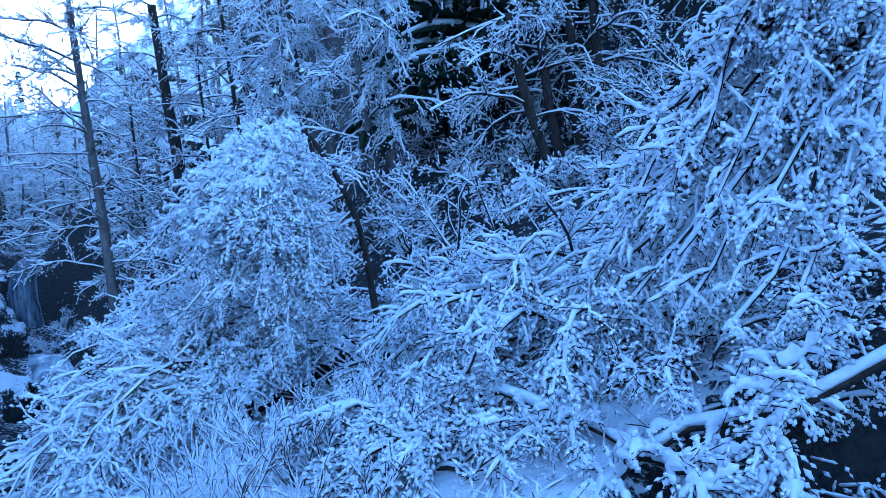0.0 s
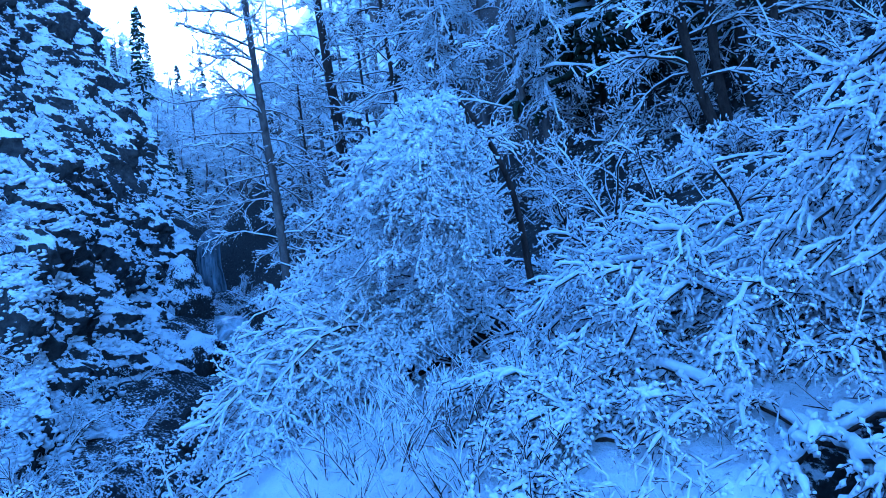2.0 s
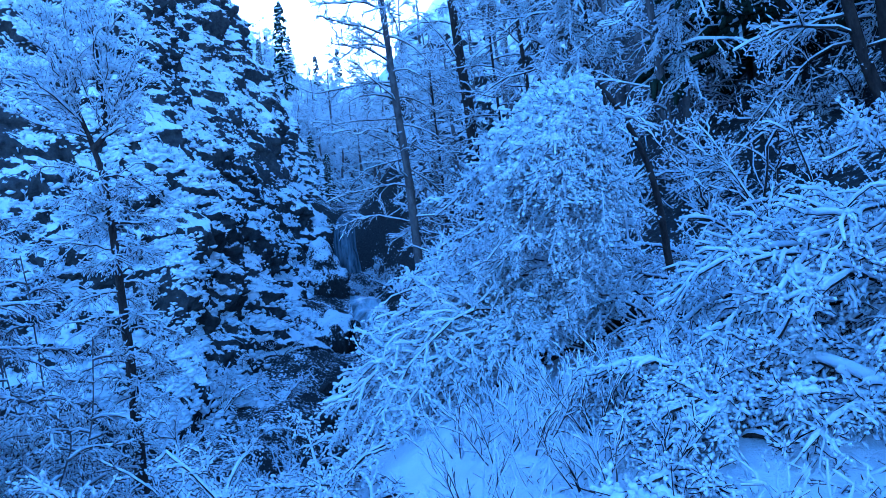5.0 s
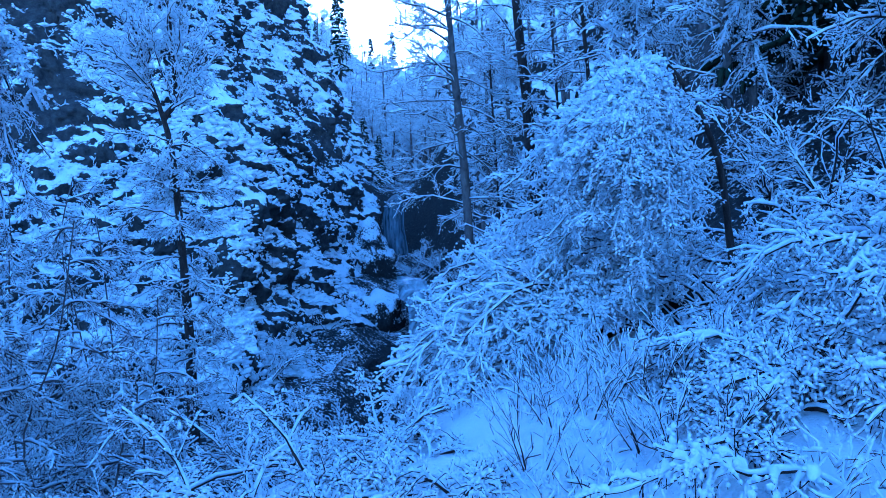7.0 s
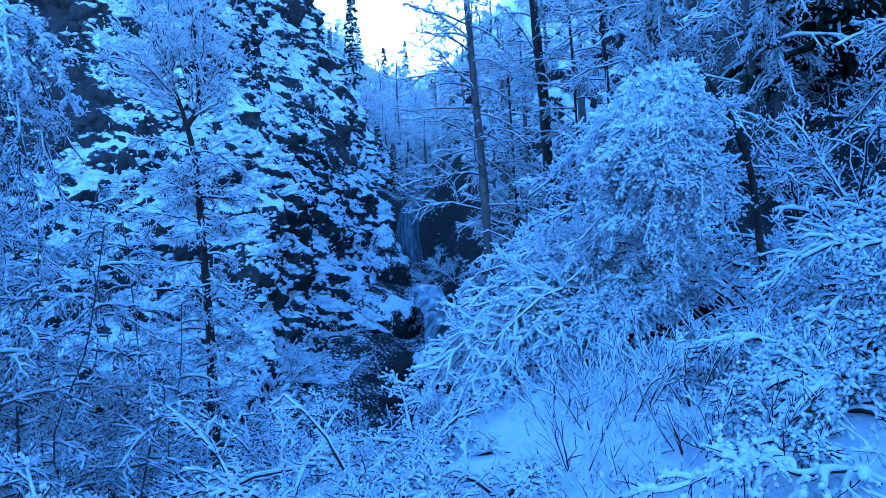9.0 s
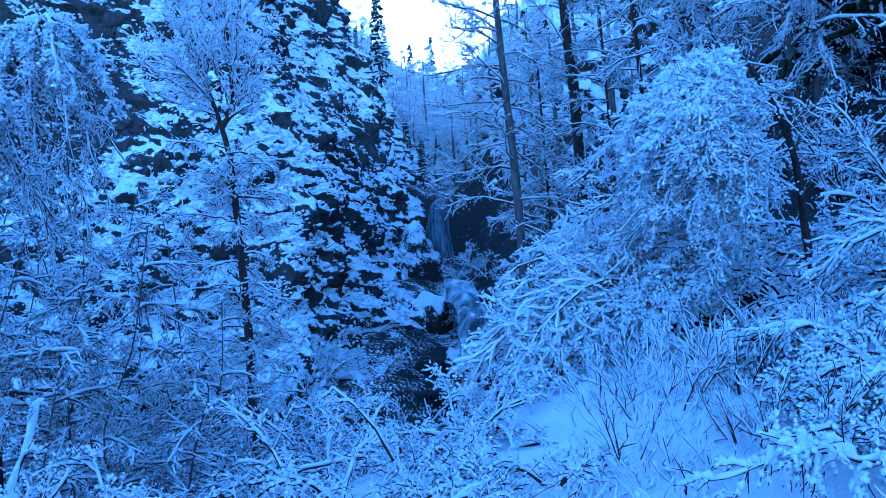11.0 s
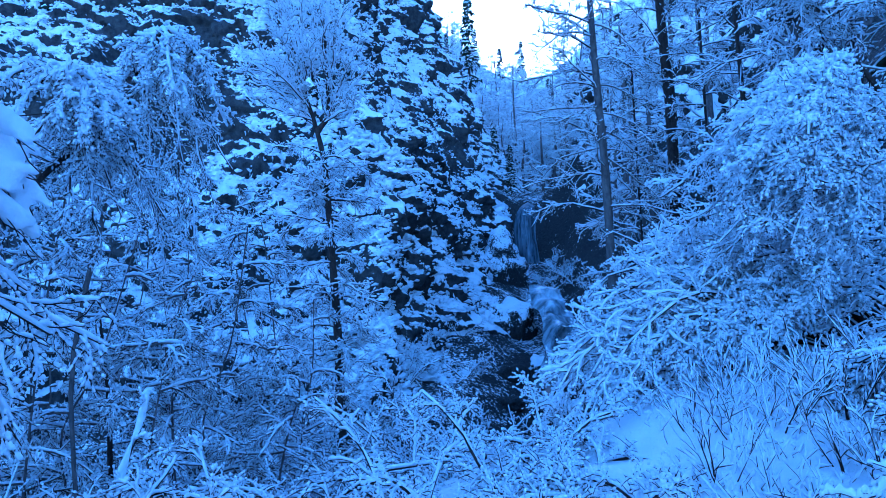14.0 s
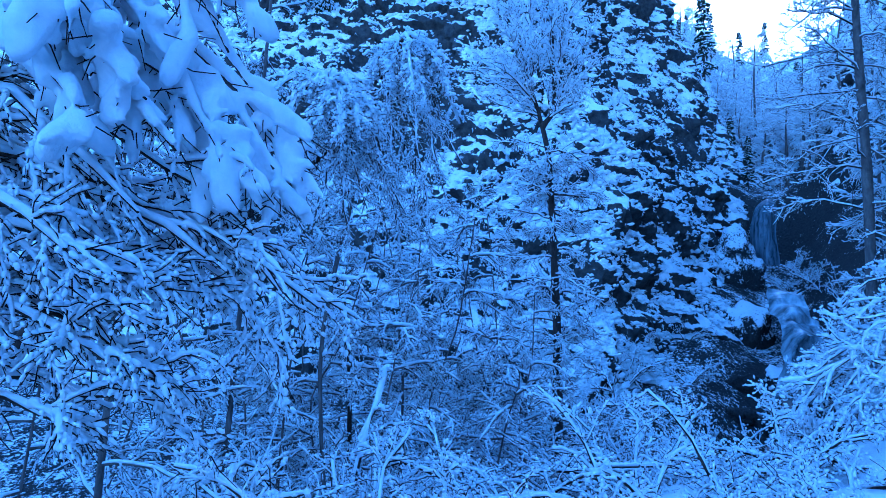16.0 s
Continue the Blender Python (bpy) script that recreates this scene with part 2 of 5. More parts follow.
def snow_on(P, R, depth, sides, lump=0.35, keep=1.0):
    """Snow lying along the lines: thick on level stretches, thin on upright ones, uneven."""
    if keep < 1:
        pick = RNG.random(len(P)) < keep
        P, R = P[pick], R[pick]
    N, K, _ = P.shape
    T = np.empty_like(P)
    T[:, 1:-1] = P[:, 2:] - P[:, :-2]
    T[:, 0], T[:, -1] = P[:, 1] - P[:, 0], P[:, -1] - P[:, -2]
    T = unit(T)
    flat = np.sqrt(np.clip(1 - T[..., 2] ** 2, 0.3, 1))
    h = np.broadcast_to(depth, (N,))[:, None] * flat * (1 + lump * RNG.normal(size=(N, K))).clip(0.55, 1.7)
    h[:, -1] *= 0.8
    if K > 6:
        h[:, 0] *= 0.4
    C = P + UP * (R * 0.9 + h * 0.44)[..., None]
    r = R * 0.4 + h * 0.5
    tip = C[:, -1:] + T[:, -1:] * (r[:, -1:] * 0.9)[..., None]
    return tubes(np.concatenate([C, tip], 1), np.concatenate([r, r[:, -1:] * 0.12], 1), sides)


def beads(P, R, each, thick, sides=4, rings=1):
    """Snow in uneven lumps strung along the lines P."""
    N, K, _ = P.shape
    row = np.arange(N)[:, None]
    s = np.minimum((np.arange(each)[None] + RNG.uniform(0.1, 0.9, (N, each))) / each * (K - 1), K - 1 - 1e-4)
    k = s.astype(int)
    f = (s - k)[..., None]
    a, b = P[row, k], P[row, k + 1]
    d = unit(b - a)
    run = np.linalg.norm(np.diff(P, axis=1), axis=-1).sum(1)[:, None] / each
    half = (run * RNG.uniform(0.2, 0.42, (N, each)))[..., None]
    h = np.broadcast_to(thick, (N,))[:, None] * RNG.uniform(0.65, 1.45, (N, each))
    c = a * (1 - f) + b * f + UP * (R.mean() + h * 0.1)[..., None]
    return nubs(np.stack([c - d * half, c + d * half], 2).reshape(-1, 2, 3), h.ravel(), sides, rings)


def boughs(base, tips, arch=0.3, k=10, wander=0.05):
    """Lines that rise from their bases and arch over to their tips."""
    tips = np.atleast_2d(tips)
    base = np.broadcast_to(base, tips.shape)
    ln = np.linalg.norm(tips - base, axis=-1, keepdims=True)
    mid = (base + tips) / 2 + ln * (UP * np.broadcast_to(arch, (len(tips),))[:, None] + wander * RNG.normal(size=tips.shape))
    t = np.linspace(0, 1, k)[None, :, None]
    P = (1 - t) ** 2 * base[:, None] + 2 * t * (1 - t) * mid[:, None] + t * t * tips[:, None]
    kink = RNG.normal(size=P.shape) * (ln[:, None] * 0.012)
    kink[:, 0] = 0
    return P + kink


def part(name, data, parent, label=""):
    ob = new(name, data)
    ob.parent = parent
    return tagged(ob, label) if label else ob


def thing(name, place, label, category, group="", kind=""):
    ob = new(name)
    ob.location = place
    return tagged(ob, label, category, group, kind)


# ---- the lie of the land ----
CREEK_LINE = np.array([(-120, 210, 60), (-52, 95, 34.5), (-30, 52, 10.5), (-22.3, 37, 7.4), (-20.6, 34.2, 3.4), (-16.2, 27.5, 0.3), (-12.2, 20.5, -1.9),
                       (-10.4, 16.2, -2.9), (-10.0, 12, -3.2), (-10.8, 6, -3.5), (-13, -4, -3.8), (-17, -20, -4.5), (-40, -120, -9)], float)
CLIFF_LINE = np.array([(-130, 200), (-58, 92), (-32, 52), (-23.3, 36.8), (-18.4, 29.4), (-14.8, 23), (-13.4, 18), (-14.8, 13.5), (-19.5, 7), (-24, 0), (-28, -8), (-34, -22), (-60, -120)], float)
RIGHT_LINE = np.array([(-11.2, 22.5), (-14.6, 28.0), (-18.6, 34.6), (-21.5, 40), (-27, 50), (-40, 72)], float)


def along(line, x, y):
    """Signed distance from a line in plan (positive to its left as it runs), and the height along it."""
    best = np.full(x.shape, 1e9)
    side = np.zeros(x.shape)
    z = np.zeros(x.shape)
    for a, b in zip(line[:-1], line[1:]):
        d = b[:2] - a[:2]
        t = (((x - a[0]) * d[0] + (y - a[1]) * d[1]) / (d @ d)).clip(0, 1)
        px, py = a[0] + t * d[0], a[1] + t * d[1]
        dist = np.hypot(x - px, y - py)
        near = dist < best
        best = np.where(near, dist, best)
        side = np.where(near, np.sign(d[0] * (y - py) - d[1] * (x - px)), side)
        if len(a) > 2:
            z = np.where(near, a[2] + t * (b[2] - a[2]), z)
    return best * side, z


HOLLOW = survey(-29, 0, 4.1)[:2]            # a hollow under the fallen log, its ground left without snow and so darker


def height(x, y):
    x, y = np.asarray(x, float), np.asarray(y, float)
    q = np.stack([x, y, 0 * x], -1)
    p = 0.6 * x + 0.8 * y + 1.2 * vnoise(q * 0.12, 3)
    pc = p.clip(0, 13)
    hill = np.where(p < 0, 0.04 * p, 0.1 * pc + 0.010 * pc ** 2 + 0.0019 * pc ** 3 + 0.95 * (p - 13).clip(0, 55))
    hill = hill + 0.5 * (-p - 9).clip(0, 26)
    dc, zc = along(CREEK_LINE, x, y)
    right = (dc - 0.9).clip(0, None)
    left = (-dc - 0.9).clip(0, None)
    steep = 0.6 + 0.65 * ((y - 7) / 8).clip(0, 1)
    bank = zc - 0.25 + np.where(dc > 0, steep * right, 0.6 * left.clip(0, 1.6) + 0.1 * (left - 1.6).clip(0, None))
    k = 0.9
    m = np.minimum(hill, bank) - k * np.exp(-np.abs(hill - bank) / k) * 0.4
    base = np.where(dc > 0, m, bank)
    dk, _ = along(CLIFF_LINE, x, y)
    rise = (1.05 * (-dk - 2.6)).clip(0, 24) + 0.12 * (-dk - 26).clip(0, 40)
    hx, hy = HOLLOW
    dip = 0.75 * (1 - np.hypot((x - hx) / 1.25, (y - hy) / 0.8) ** 2).clip(0, 1)
    base = base - dip
    near = (1 - np.hypot(x, y) / 14).clip(0, 1)
    return base + rise + 0.13 * near * fbm(q * 1.5, 2, 15) + 0.22 * fbm(q * 0.45, 4, 5) * (np.abs(dc) / 2).clip(0.2, 1)


def ground_at(x, y):
    return float(height(np.array([x]), np.array([y]))[0])


def stretch(n, lo, hi, mid, core):
    """Grid lines: dense around mid within core, then wider out to the ends."""
    u = np.linspace(-1, 1, n)
    w = core * u * 1.15
    return mid + np.where(u < 0, w - (mid - lo - core * 1.15) * (-u).clip(0, 1) ** 9, w + (hi - mid - core * 1.15) * u.clip(0, 1) ** 9)


gx, gy = stretch(260, -1800, 1800, -6, 34), stretch(260, -1500, 2000, 16, 36)
GX, GY = np.meshgrid(gx, gy)
GZ = height(GX, GY)
gi = np.arange(260 * 260).reshape(260, 260)
gf = np.stack([gi[:-1, :-1], gi[:-1, 1:], gi[1:, 1:], gi[1:, :-1]], -1).reshape(-1, 4)
ground_mesh = mesh("ground", np.stack([GX, GY, GZ], -1).reshape(-1, 3), gf, GROUND)
# snow lies unbroken in the glade, thinner with litter and painted shade showing in the wood around it
glade = survey(12, 0, 5.4)
gap_d = np.hypot((GX - glade[0]) / 2.4, (GY - glade[1]) / 2.6) + 0.3 * vnoise(np.stack([GX, GY, 0 * GX], -1) * 0.8, 9)
ground_mesh.attributes.new("open_snow", "FLOAT", "POINT").data.foreach_set("value", np.maximum((1.6 - gap_d).clip(0, 1), ((np.hypot(GX + 10, GY - 20) - 45) / 20).clip(0, 1)).ravel())
# the slot's deep overhang shade, put in the colour by leaving off snow
slot_d, _ = along(CREEK_LINE, GX, GY)
slot = (1.15 - np.abs(slot_d)).clip(0, 1) * ((GY > 16.5) & (GY < 23.5))
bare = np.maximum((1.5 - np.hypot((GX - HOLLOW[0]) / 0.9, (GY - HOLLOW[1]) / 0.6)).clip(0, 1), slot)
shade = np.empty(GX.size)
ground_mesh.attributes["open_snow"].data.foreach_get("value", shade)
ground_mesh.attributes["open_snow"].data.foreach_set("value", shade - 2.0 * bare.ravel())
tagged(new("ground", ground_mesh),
       "snow-covered hillside and ravine, dark litter and painted shade showing", "ground", kind="structure")


def bare_shade_patch(q, spots):
    """How far steep bare rock shows, by bearing and rise from the station; past 54 degrees it paints in the trees'
    shade.
    """
    d = q - EYE
    br = np.degrees(np.arctan2(-d[..., 0], d[..., 1]))
    ri = np.degrees(np.arctan2(d[..., 2], np.hypot(d[..., 0], d[..., 1])))
    out = np.zeros(br.shape)
    for b, r, wb, wr in spots:
        out = np.maximum(out, 1.25 - np.hypot((br - b) / wb, (ri - r) / wr))
    return (out + 0.35 * fbm(q * 0.5, 3, 61)).clip(0, 1) * np.where(br > 54, 1.7, 1.0)


def rock_face(line, n0, n1, top, pitch0, pitch1, seed, nv, label, mat, spots=()):
    """A craggy slope that rises behind a line in plan; pitch is its steepness at the line's two ends."""
    line = spline([(*p, 0) for p in line], n0)[:n1, :2]
    nu = len(line)
    d = np.gradient(line, axis=0)
    nrm = unit(np.stack([d[:, 1], -d[:, 0]], -1))
    foot = height(line[:, 0] + nrm[:, 0] * -0.4, line[:, 1] + nrm[:, 1] * -0.4) - 1.4
    s = np.linspace(0, 1, nu)
    s = s * s * (3 - 2 * s)
    pitch = pitch0 + (pitch1 - pitch0) * s
    h = np.linspace(0, 1, nv) ** 1.25 * top
    back = h[None] / pitch[:, None]
    X, Y = line[:, None, 0] + nrm[:, None, 0] * back, line[:, None, 1] + nrm[:, None, 1] * back
    Z = foot[:, None] + h[None]
    q = np.stack([X, Y, Z], -1)
    run = np.concatenate([[0], np.cumsum(np.hypot(*np.diff(line, axis=0).T))])[:, None]
    bare = bare_shade_patch(q, spots) if spots else np.zeros(Z.shape)
    big = fbm(q * 0.16, 3, seed + 1) * 1.3
    # tilted beds: each slopes back as a ledge and juts out over the one below
    beds = 1 - (Z * 0.42 - 0.34 * run + 1.7 * vnoise(q * 0.3, seed + 21)) % 1.0
    slabs = 1 - (Z * 1.15 - 0.55 * run + 1.5 * vnoise(q * 0.8, seed + 23)) % 1.0
    block = np.abs(fbm(q * np.array([0.7, 0.7, 0.45]), 2, seed + 31))
    tuft = (1 - np.abs(vnoise(q * 1.7, seed + 41))) * 0.46 + (1 - np.abs(vnoise(q * 3.4, seed + 43))) * 0.26
    off = big + 0.34 * beds * (0.6 + 0.6 * vnoise(q * 0.4, seed + 25)) + 0.12 * slabs + 0.9 * block + (1 - 0.75 * bare) * tuft + 0.5 * bare - 0.8
    lift = 0.14 * fbm(q * 2.0 + 5, 2, seed + 45)
    V = np.stack([X - nrm[:, None, 0] * off, Y - nrm[:, None, 1] * off, Z + lift], -1)
    i = np.arange(nu * nv).reshape(nu, nv)
    f = np.stack([i[:-1, :-1], i[:-1, 1:], i[1:, 1:], i[1:, :-1]], -1).reshape(-1, 4)
    me = mesh("rock_face", V.reshape(-1, 3), f, mat)
    me.attributes.new("open_snow", "FLOAT", "POINT").data.foreach_set("value", (-0.55 * bare).ravel())
    return tagged(new("rock_face", me), label, "cliff", kind="structure")


# spots from bearing 57 on darken the face for shadowed trees; the others are crags
cliff = rock_face(CLIFF_LINE[2:11], 640, 640, 27, 2.1, 1.25, 20, 270, "steep dark rock cliff with snow on its ledges", CLIFF,
          ((37.6, 11.4, 2.2, 3.6), (40.4, 13.6, 1.6, 2.4), (39.6, -2.2, 1.6, 1.5), (54.4, 10.6, 2.6, 1.0), (53.6, 1.4, 1.2, 1.2), (43.6, 17.4, 1.6, 1.6), (37.0, 5.4, 0.8, 0.8), (42.0, 3.0, 0.8, 0.8), (57, 19.5, 3.0, 3.0), (57, 13.5, 3.4, 4.0), (63, 13, 5.0, 6.0), (73, 9, 7.0, 8.0)))
gorge_bank = rock_face(RIGHT_LINE, 170, 170, 15, 1.35, 2.1, 120, 100, "craggy dark bank beside the waterfall, patched with snow", GORGE, ((30.4, 8.0, 0.6, 1.6), (27.4, 5.5, 0.8, 1.0), (21.5, 13.0, 2.0, 1.5)))


# ---- plants ----
def limb_set(root, base, aims, length, radius, spec, bark=BARK, snow=SNOW, name="branch"):
    """One limb with side shoots and twigs: branch > twigs, snow. spec holds the habit."""
    s = spec
    P1 = grow(base[None], aims[None], np.array([length]), s.get("k1", 7), s.get("droop1", 0.1), s.get("wander1", 0.12))
    return limb_dress(root, P1, length, radius, spec, bark, snow, name)


def limb_dress(root, P1, length, radius, s, bark, snow, name="branch"):
    R1 = taper(len(P1), P1.shape[1], radius, radius * 0.3)
    b2, a2, t2 = sprout(P1, s["n2"], s.get("lo2", 0.12), 1.0, s.get("spread2", 0.7), s.get("lift2", 0.1))
    L2 = length * s.get("l2", 0.45) * (1.15 - 0.7 * t2) * RNG.uniform(0.45, 1.2, len(t2))
    P2 = grow(b2, a2, L2, s.get("k2", 5), s.get("droop2", 0.12), s.get("wander2", 0.16))
    r2 = max(radius * 0.3, s.get("r2", 0.005))
    R2 = taper(len(P2), P2.shape[1], r2, r2 * 0.45)
    b3, a3, t3 = sprout(P2, s["n3"], 0.06, 1.0, s.get("spread3", 0.8), s.get("lift3", 0.0))
    L3 = s.get("l3", 0.14) * (1.2 - 0.5 * t3) * RNG.uniform(0.4, 1.5, len(t3))
    P3 = grow(b3, a3, L3, s.get("k3", 2), s.get("droop3", 0.15), s.get("wander3", 0.2))
    tr = s.get("twig", 0.0035)
    R3 = taper(len(P3), P3.shape[1], tr, tr * 0.6)
    inv = -np.array(root.location)
    v, f = tubes(P1, R1, 6)
    br = part(name, mesh(name, v + inv, f, bark), root)
    share = RNG.random(len(P3)) < s.get("bare", 0.7)
    half = RNG.random(len(P2)) < s.get("bark2", 0.8)
    half[0] = True
    dark = [tubes(P2[half], R2[half], 3)] + ([tubes(P3[share], R3[share], 3)] if share.any() else [])
    if s.get("spikes"):
        b5, a5, _ = sprout(P2, s["spikes"], 0.1, 1.0, 0.8, -0.05)
        P5 = grow(b5, a5, RNG.uniform(0.06, 0.2, len(b5)), 2, 0.0, 0.2)
        dark.append(tubes(P5, taper(len(P5), 3, tr * 1.1, tr * 0.7), 3))
    v, f = join(dark)
    part("twig", mesh("twig", v + inv, f, TWIG), br)["kind"] = "stuff"
    hs = s.get("snow", 0.025)
    sides = s.get("sides", 3)
    sn = [snow_on(P1, R1, hs * s.get("thick1", 1.5), max(sides, 5), 0.3), snow_on(P2, R2, hs * s.get("thick2", 1.2), sides, 0.4),
          beads(P3, R3, s["beads"], hs * RNG.uniform(0.75, 1.25, len(P3)), s.get("sides3", 4), s.get("rings", 1)) if s.get("beads") else snow_on(P3, R3, hs * RNG.uniform(0.75, 1.2, len(P3)), s.get("sides3", 3), 0.3)]
    if s.get("nubs"):
        b4, a4, _ = sprout(P2, s["nubs"], 0.05, 1.0, 1.0, 0.0)
        sn.append(nubs(np.stack([b4, b4 + a4 * hs * RNG.uniform(0.4, 1.4, (len(b4), 1))], 1), hs * RNG.uniform(0.9, 1.7, len(b4)), 4))
    if s.get("pillows"):
        b4, a4, _ = sprout(P2, s["pillows"], 0.1, 1.0, 0.35, 0.0)
        L4 = RNG.uniform(0.06, 0.2, len(b4))
        sn.append(nubs(np.stack([b4, b4 + a4 * L4[:, None]], 1) + UP * 0.01, s["puff"] * RNG.uniform(0.05, 0.12, len(b4)), 8, 3, 0.75))
    v, f = join(sn)
    ob = part("snow", mesh("snow", v + inv, f, snow), br, "white snow lying along the twigs")
    ob["kind"] = "stuff"
    if s.get("melt"):
        # neighbouring rolls of snow have settled into one rounded mass
        m = ob.modifiers.new("settled", "REMESH")
        m.mode, m.voxel_size, m.use_smooth_shade = "VOXEL", s["melt"], True
        m = ob.modifiers.new("rounded", "SMOOTH")
        m.factor, m.iterations = 0.5, s.get("soft", 5)
    return br


def arch_over(root, base, tips, arch, radius, spec, bark=BARK, snow=SNOW, name="branch"):
    """One dressed bough to each tip; base is one place, or a place for each."""
    P = boughs(base, tips, arch)
    for line in P:
        limb_dress(root, line[None], float(np.linalg.norm(np.diff(line, axis=0), axis=-1).sum()), radius, spec, bark, snow, name)


def trunk(root, pts, r0, r1, bark=BARK, n=16, sides=10, rough=0.06, snow=0.0, name="trunk"):
    P = spline(pts, n)[None]
    R = taper(1, n, r0, r1, 0.8) * (1 + rough * RNG.normal(size=(1, n)))
    R[0, 0] *= 1.35
    inv = -np.array(root.location)
    v, f = tubes(P, R, sides)
    ob = part(name, mesh(name, v + inv, f, bark), root)
    if snow:
        v, f = snow_on(P, R, snow, 8)
        part("snow", mesh("snow", v + inv, f, SNOW), ob, "white snow lying on the stem")
    return P


def on_trunk(P, t):
    s = min(t * (P.shape[1] - 1), P.shape[1] - 1.001)
    k = int(s)
    return P[0, k] * (1 - s + k) + P[0, k + 1] * (s - k), unit(P[0, k + 1] - P[0, k])


def grounded(bearing, dist):
    p = survey(bearing, 0, dist)
    p[2] = ground_at(p[0], p[1])
    return p


def crown(root, lines, radius, spec, bark, snow, name):
    """Many limbs far off, too fine to tell apart, as one crown."""
    b, a, ln = (np.array(c) for c in zip(*lines))
    P1 = grow(b, a, ln, spec.get("k1", 6), spec.get("droop1", 0.1), spec.get("wander1", 0.12))
    ob = limb_dress(root, P1, float(ln.mean()), radius, spec, bark, snow, name)
    ob["kind"] = "stuff"
    return ob


def shrub(place, label, stems, length, spec, lean=(0, 0, 0), spread=0.8, radius=0.018, group="snow-laden shrubs", bark=BARK, snow=SNOW, name="shrub"):
    root = thing(name, place, label, "shrub", group)
    base = np.array(place)
    lines = []
    far = np.hypot(*(base - EYE)[:2]) > 7.8
    if far:
        spec = dict(spec, n2=min(spec["n2"], 11))
    for _ in range(max(4, round(stems * 0.66))):
        a = RNG.uniform(0, 2 * math.pi)
        d = np.array([math.cos(a) * spread, math.sin(a) * spread, 1.0]) + np.array(lean)
        b, ln = base + np.array([math.cos(a), math.sin(a), 0]) * 0.06 - UP * 0.05, length * RNG.uniform(0.7, 1.2)
        if far:
            lines.append((b, unit(d), ln))
        else:
            limb_set(root, b, unit(d), ln, radius, spec, bark, snow, "stem")
    if far:
        crown(root, lines, radius, spec, bark, snow, "crown")
    return root


def leafy_tree(pts, r0, r1, label, limbs, spec, lo=0.3, hi=1.0, length=2.0, up=0.3, bark=BARK, snow=SNOW, aims=None, group="frosted trees", name="tree", rlimb=0.017, sides=10, joined=False):
    root = thing(name, pts[0], label, "tree", group)
    P = trunk(root, pts, r0, r1, bark, sides=sides)
    lines, lens = [], []
    for i in range(limbs):
        t = lo + (hi - lo) * (i + RNG.random()) / limbs
        b, tan = on_trunk(P, t)
        a = i * 2.4 + RNG.normal() * 0.4
        side = np.array([math.cos(a), math.sin(a), 0])
        if aims is not None:
            side = unit(side + np.array(aims))
        ln = length * (1.2 - 0.7 * (t - lo) / (hi - lo + 1e-6)) * RNG.uniform(0.75, 1.2)
        if joined:
            lines.append((b, unit(side + tan * up), ln))
        else:
            limb_set(root, b, unit(side + tan * up), ln, rlimb, spec, bark, snow)
    if joined:
        crown(root, lines, rlimb, spec, bark, snow, "crown")
    return root


ARCH = dict(n2=13, n3=7, beads=3, k1=9, k2=5, k3=2, droop1=0.17, droop2=0.08, droop3=0.14, l2=0.34, l3=0.12, snow=0.02, sides=3, wander1=0.12, wander2=0.28, wander3=0.32, spread2=0.9, spread3=1.1, thick1=1.1, thick2=1.0, bare=0.55)
FINE = dict(n2=12, n3=7, beads=2, sides3=3, k2=4, k3=1, droop1=0.06, droop2=0.04, droop3=0.0, l2=0.38, l3=0.16, snow=0.026, bare=0.6, lift2=0.2, wander1=0.15, wander2=0.26, spread2=0.9, spread3=1.0, thick1=1.1, thick2=0.95, r2=0.008, twig=0.005)
HANG = dict(FINE, droop1=0.12, droop2=0.18, droop3=0.25, lift2=0.1, lift3=-0.1, wander2=0.24)

# bent young birch in the middle of the slope
bp = [survey(4.0, -4.4, 7.3), survey(4.6, 0.8, 7.3), survey(4.8, 5.0, 7.2), survey(5.2, 8.3, 7.1), survey(6.4, 12.0, 7.0), survey(8.0, 15.0, 6.9), survey(9.8, 16.2, 6.8), survey(11.6, 15.4, 6.7)]
bp[0][2] = min(bp[0][2], ground_at(bp[0][0], bp[0][1]))
birch = thing("bent_birch", bp[0], "young birch bent over under thick fresh snow", "tree")
BP = trunk(birch, bp, 0.045, 0.016, n=24, sides=8, rough=0.04)
WEEP = dict(n2=30, n3=9, beads=3, lo2=0.15, k2=6, k3=2, droop2=0.12, droop3=0.2, l2=0.3, l3=0.12, snow=0.024, sides=3, wander2=0.28, wander3=0.32, spread2=0.95, spread3=1.1, thick1=1.2, thick2=0.95, twig=0.003, bare=0.5, bark2=0.5)
CAP = dict(WEEP, n2=28, n3=8, snow=0.031, thick1=1.8, thick2=1.4, nubs=8, l2=0.27, l3=0.11, sides=4, bare=0.35)
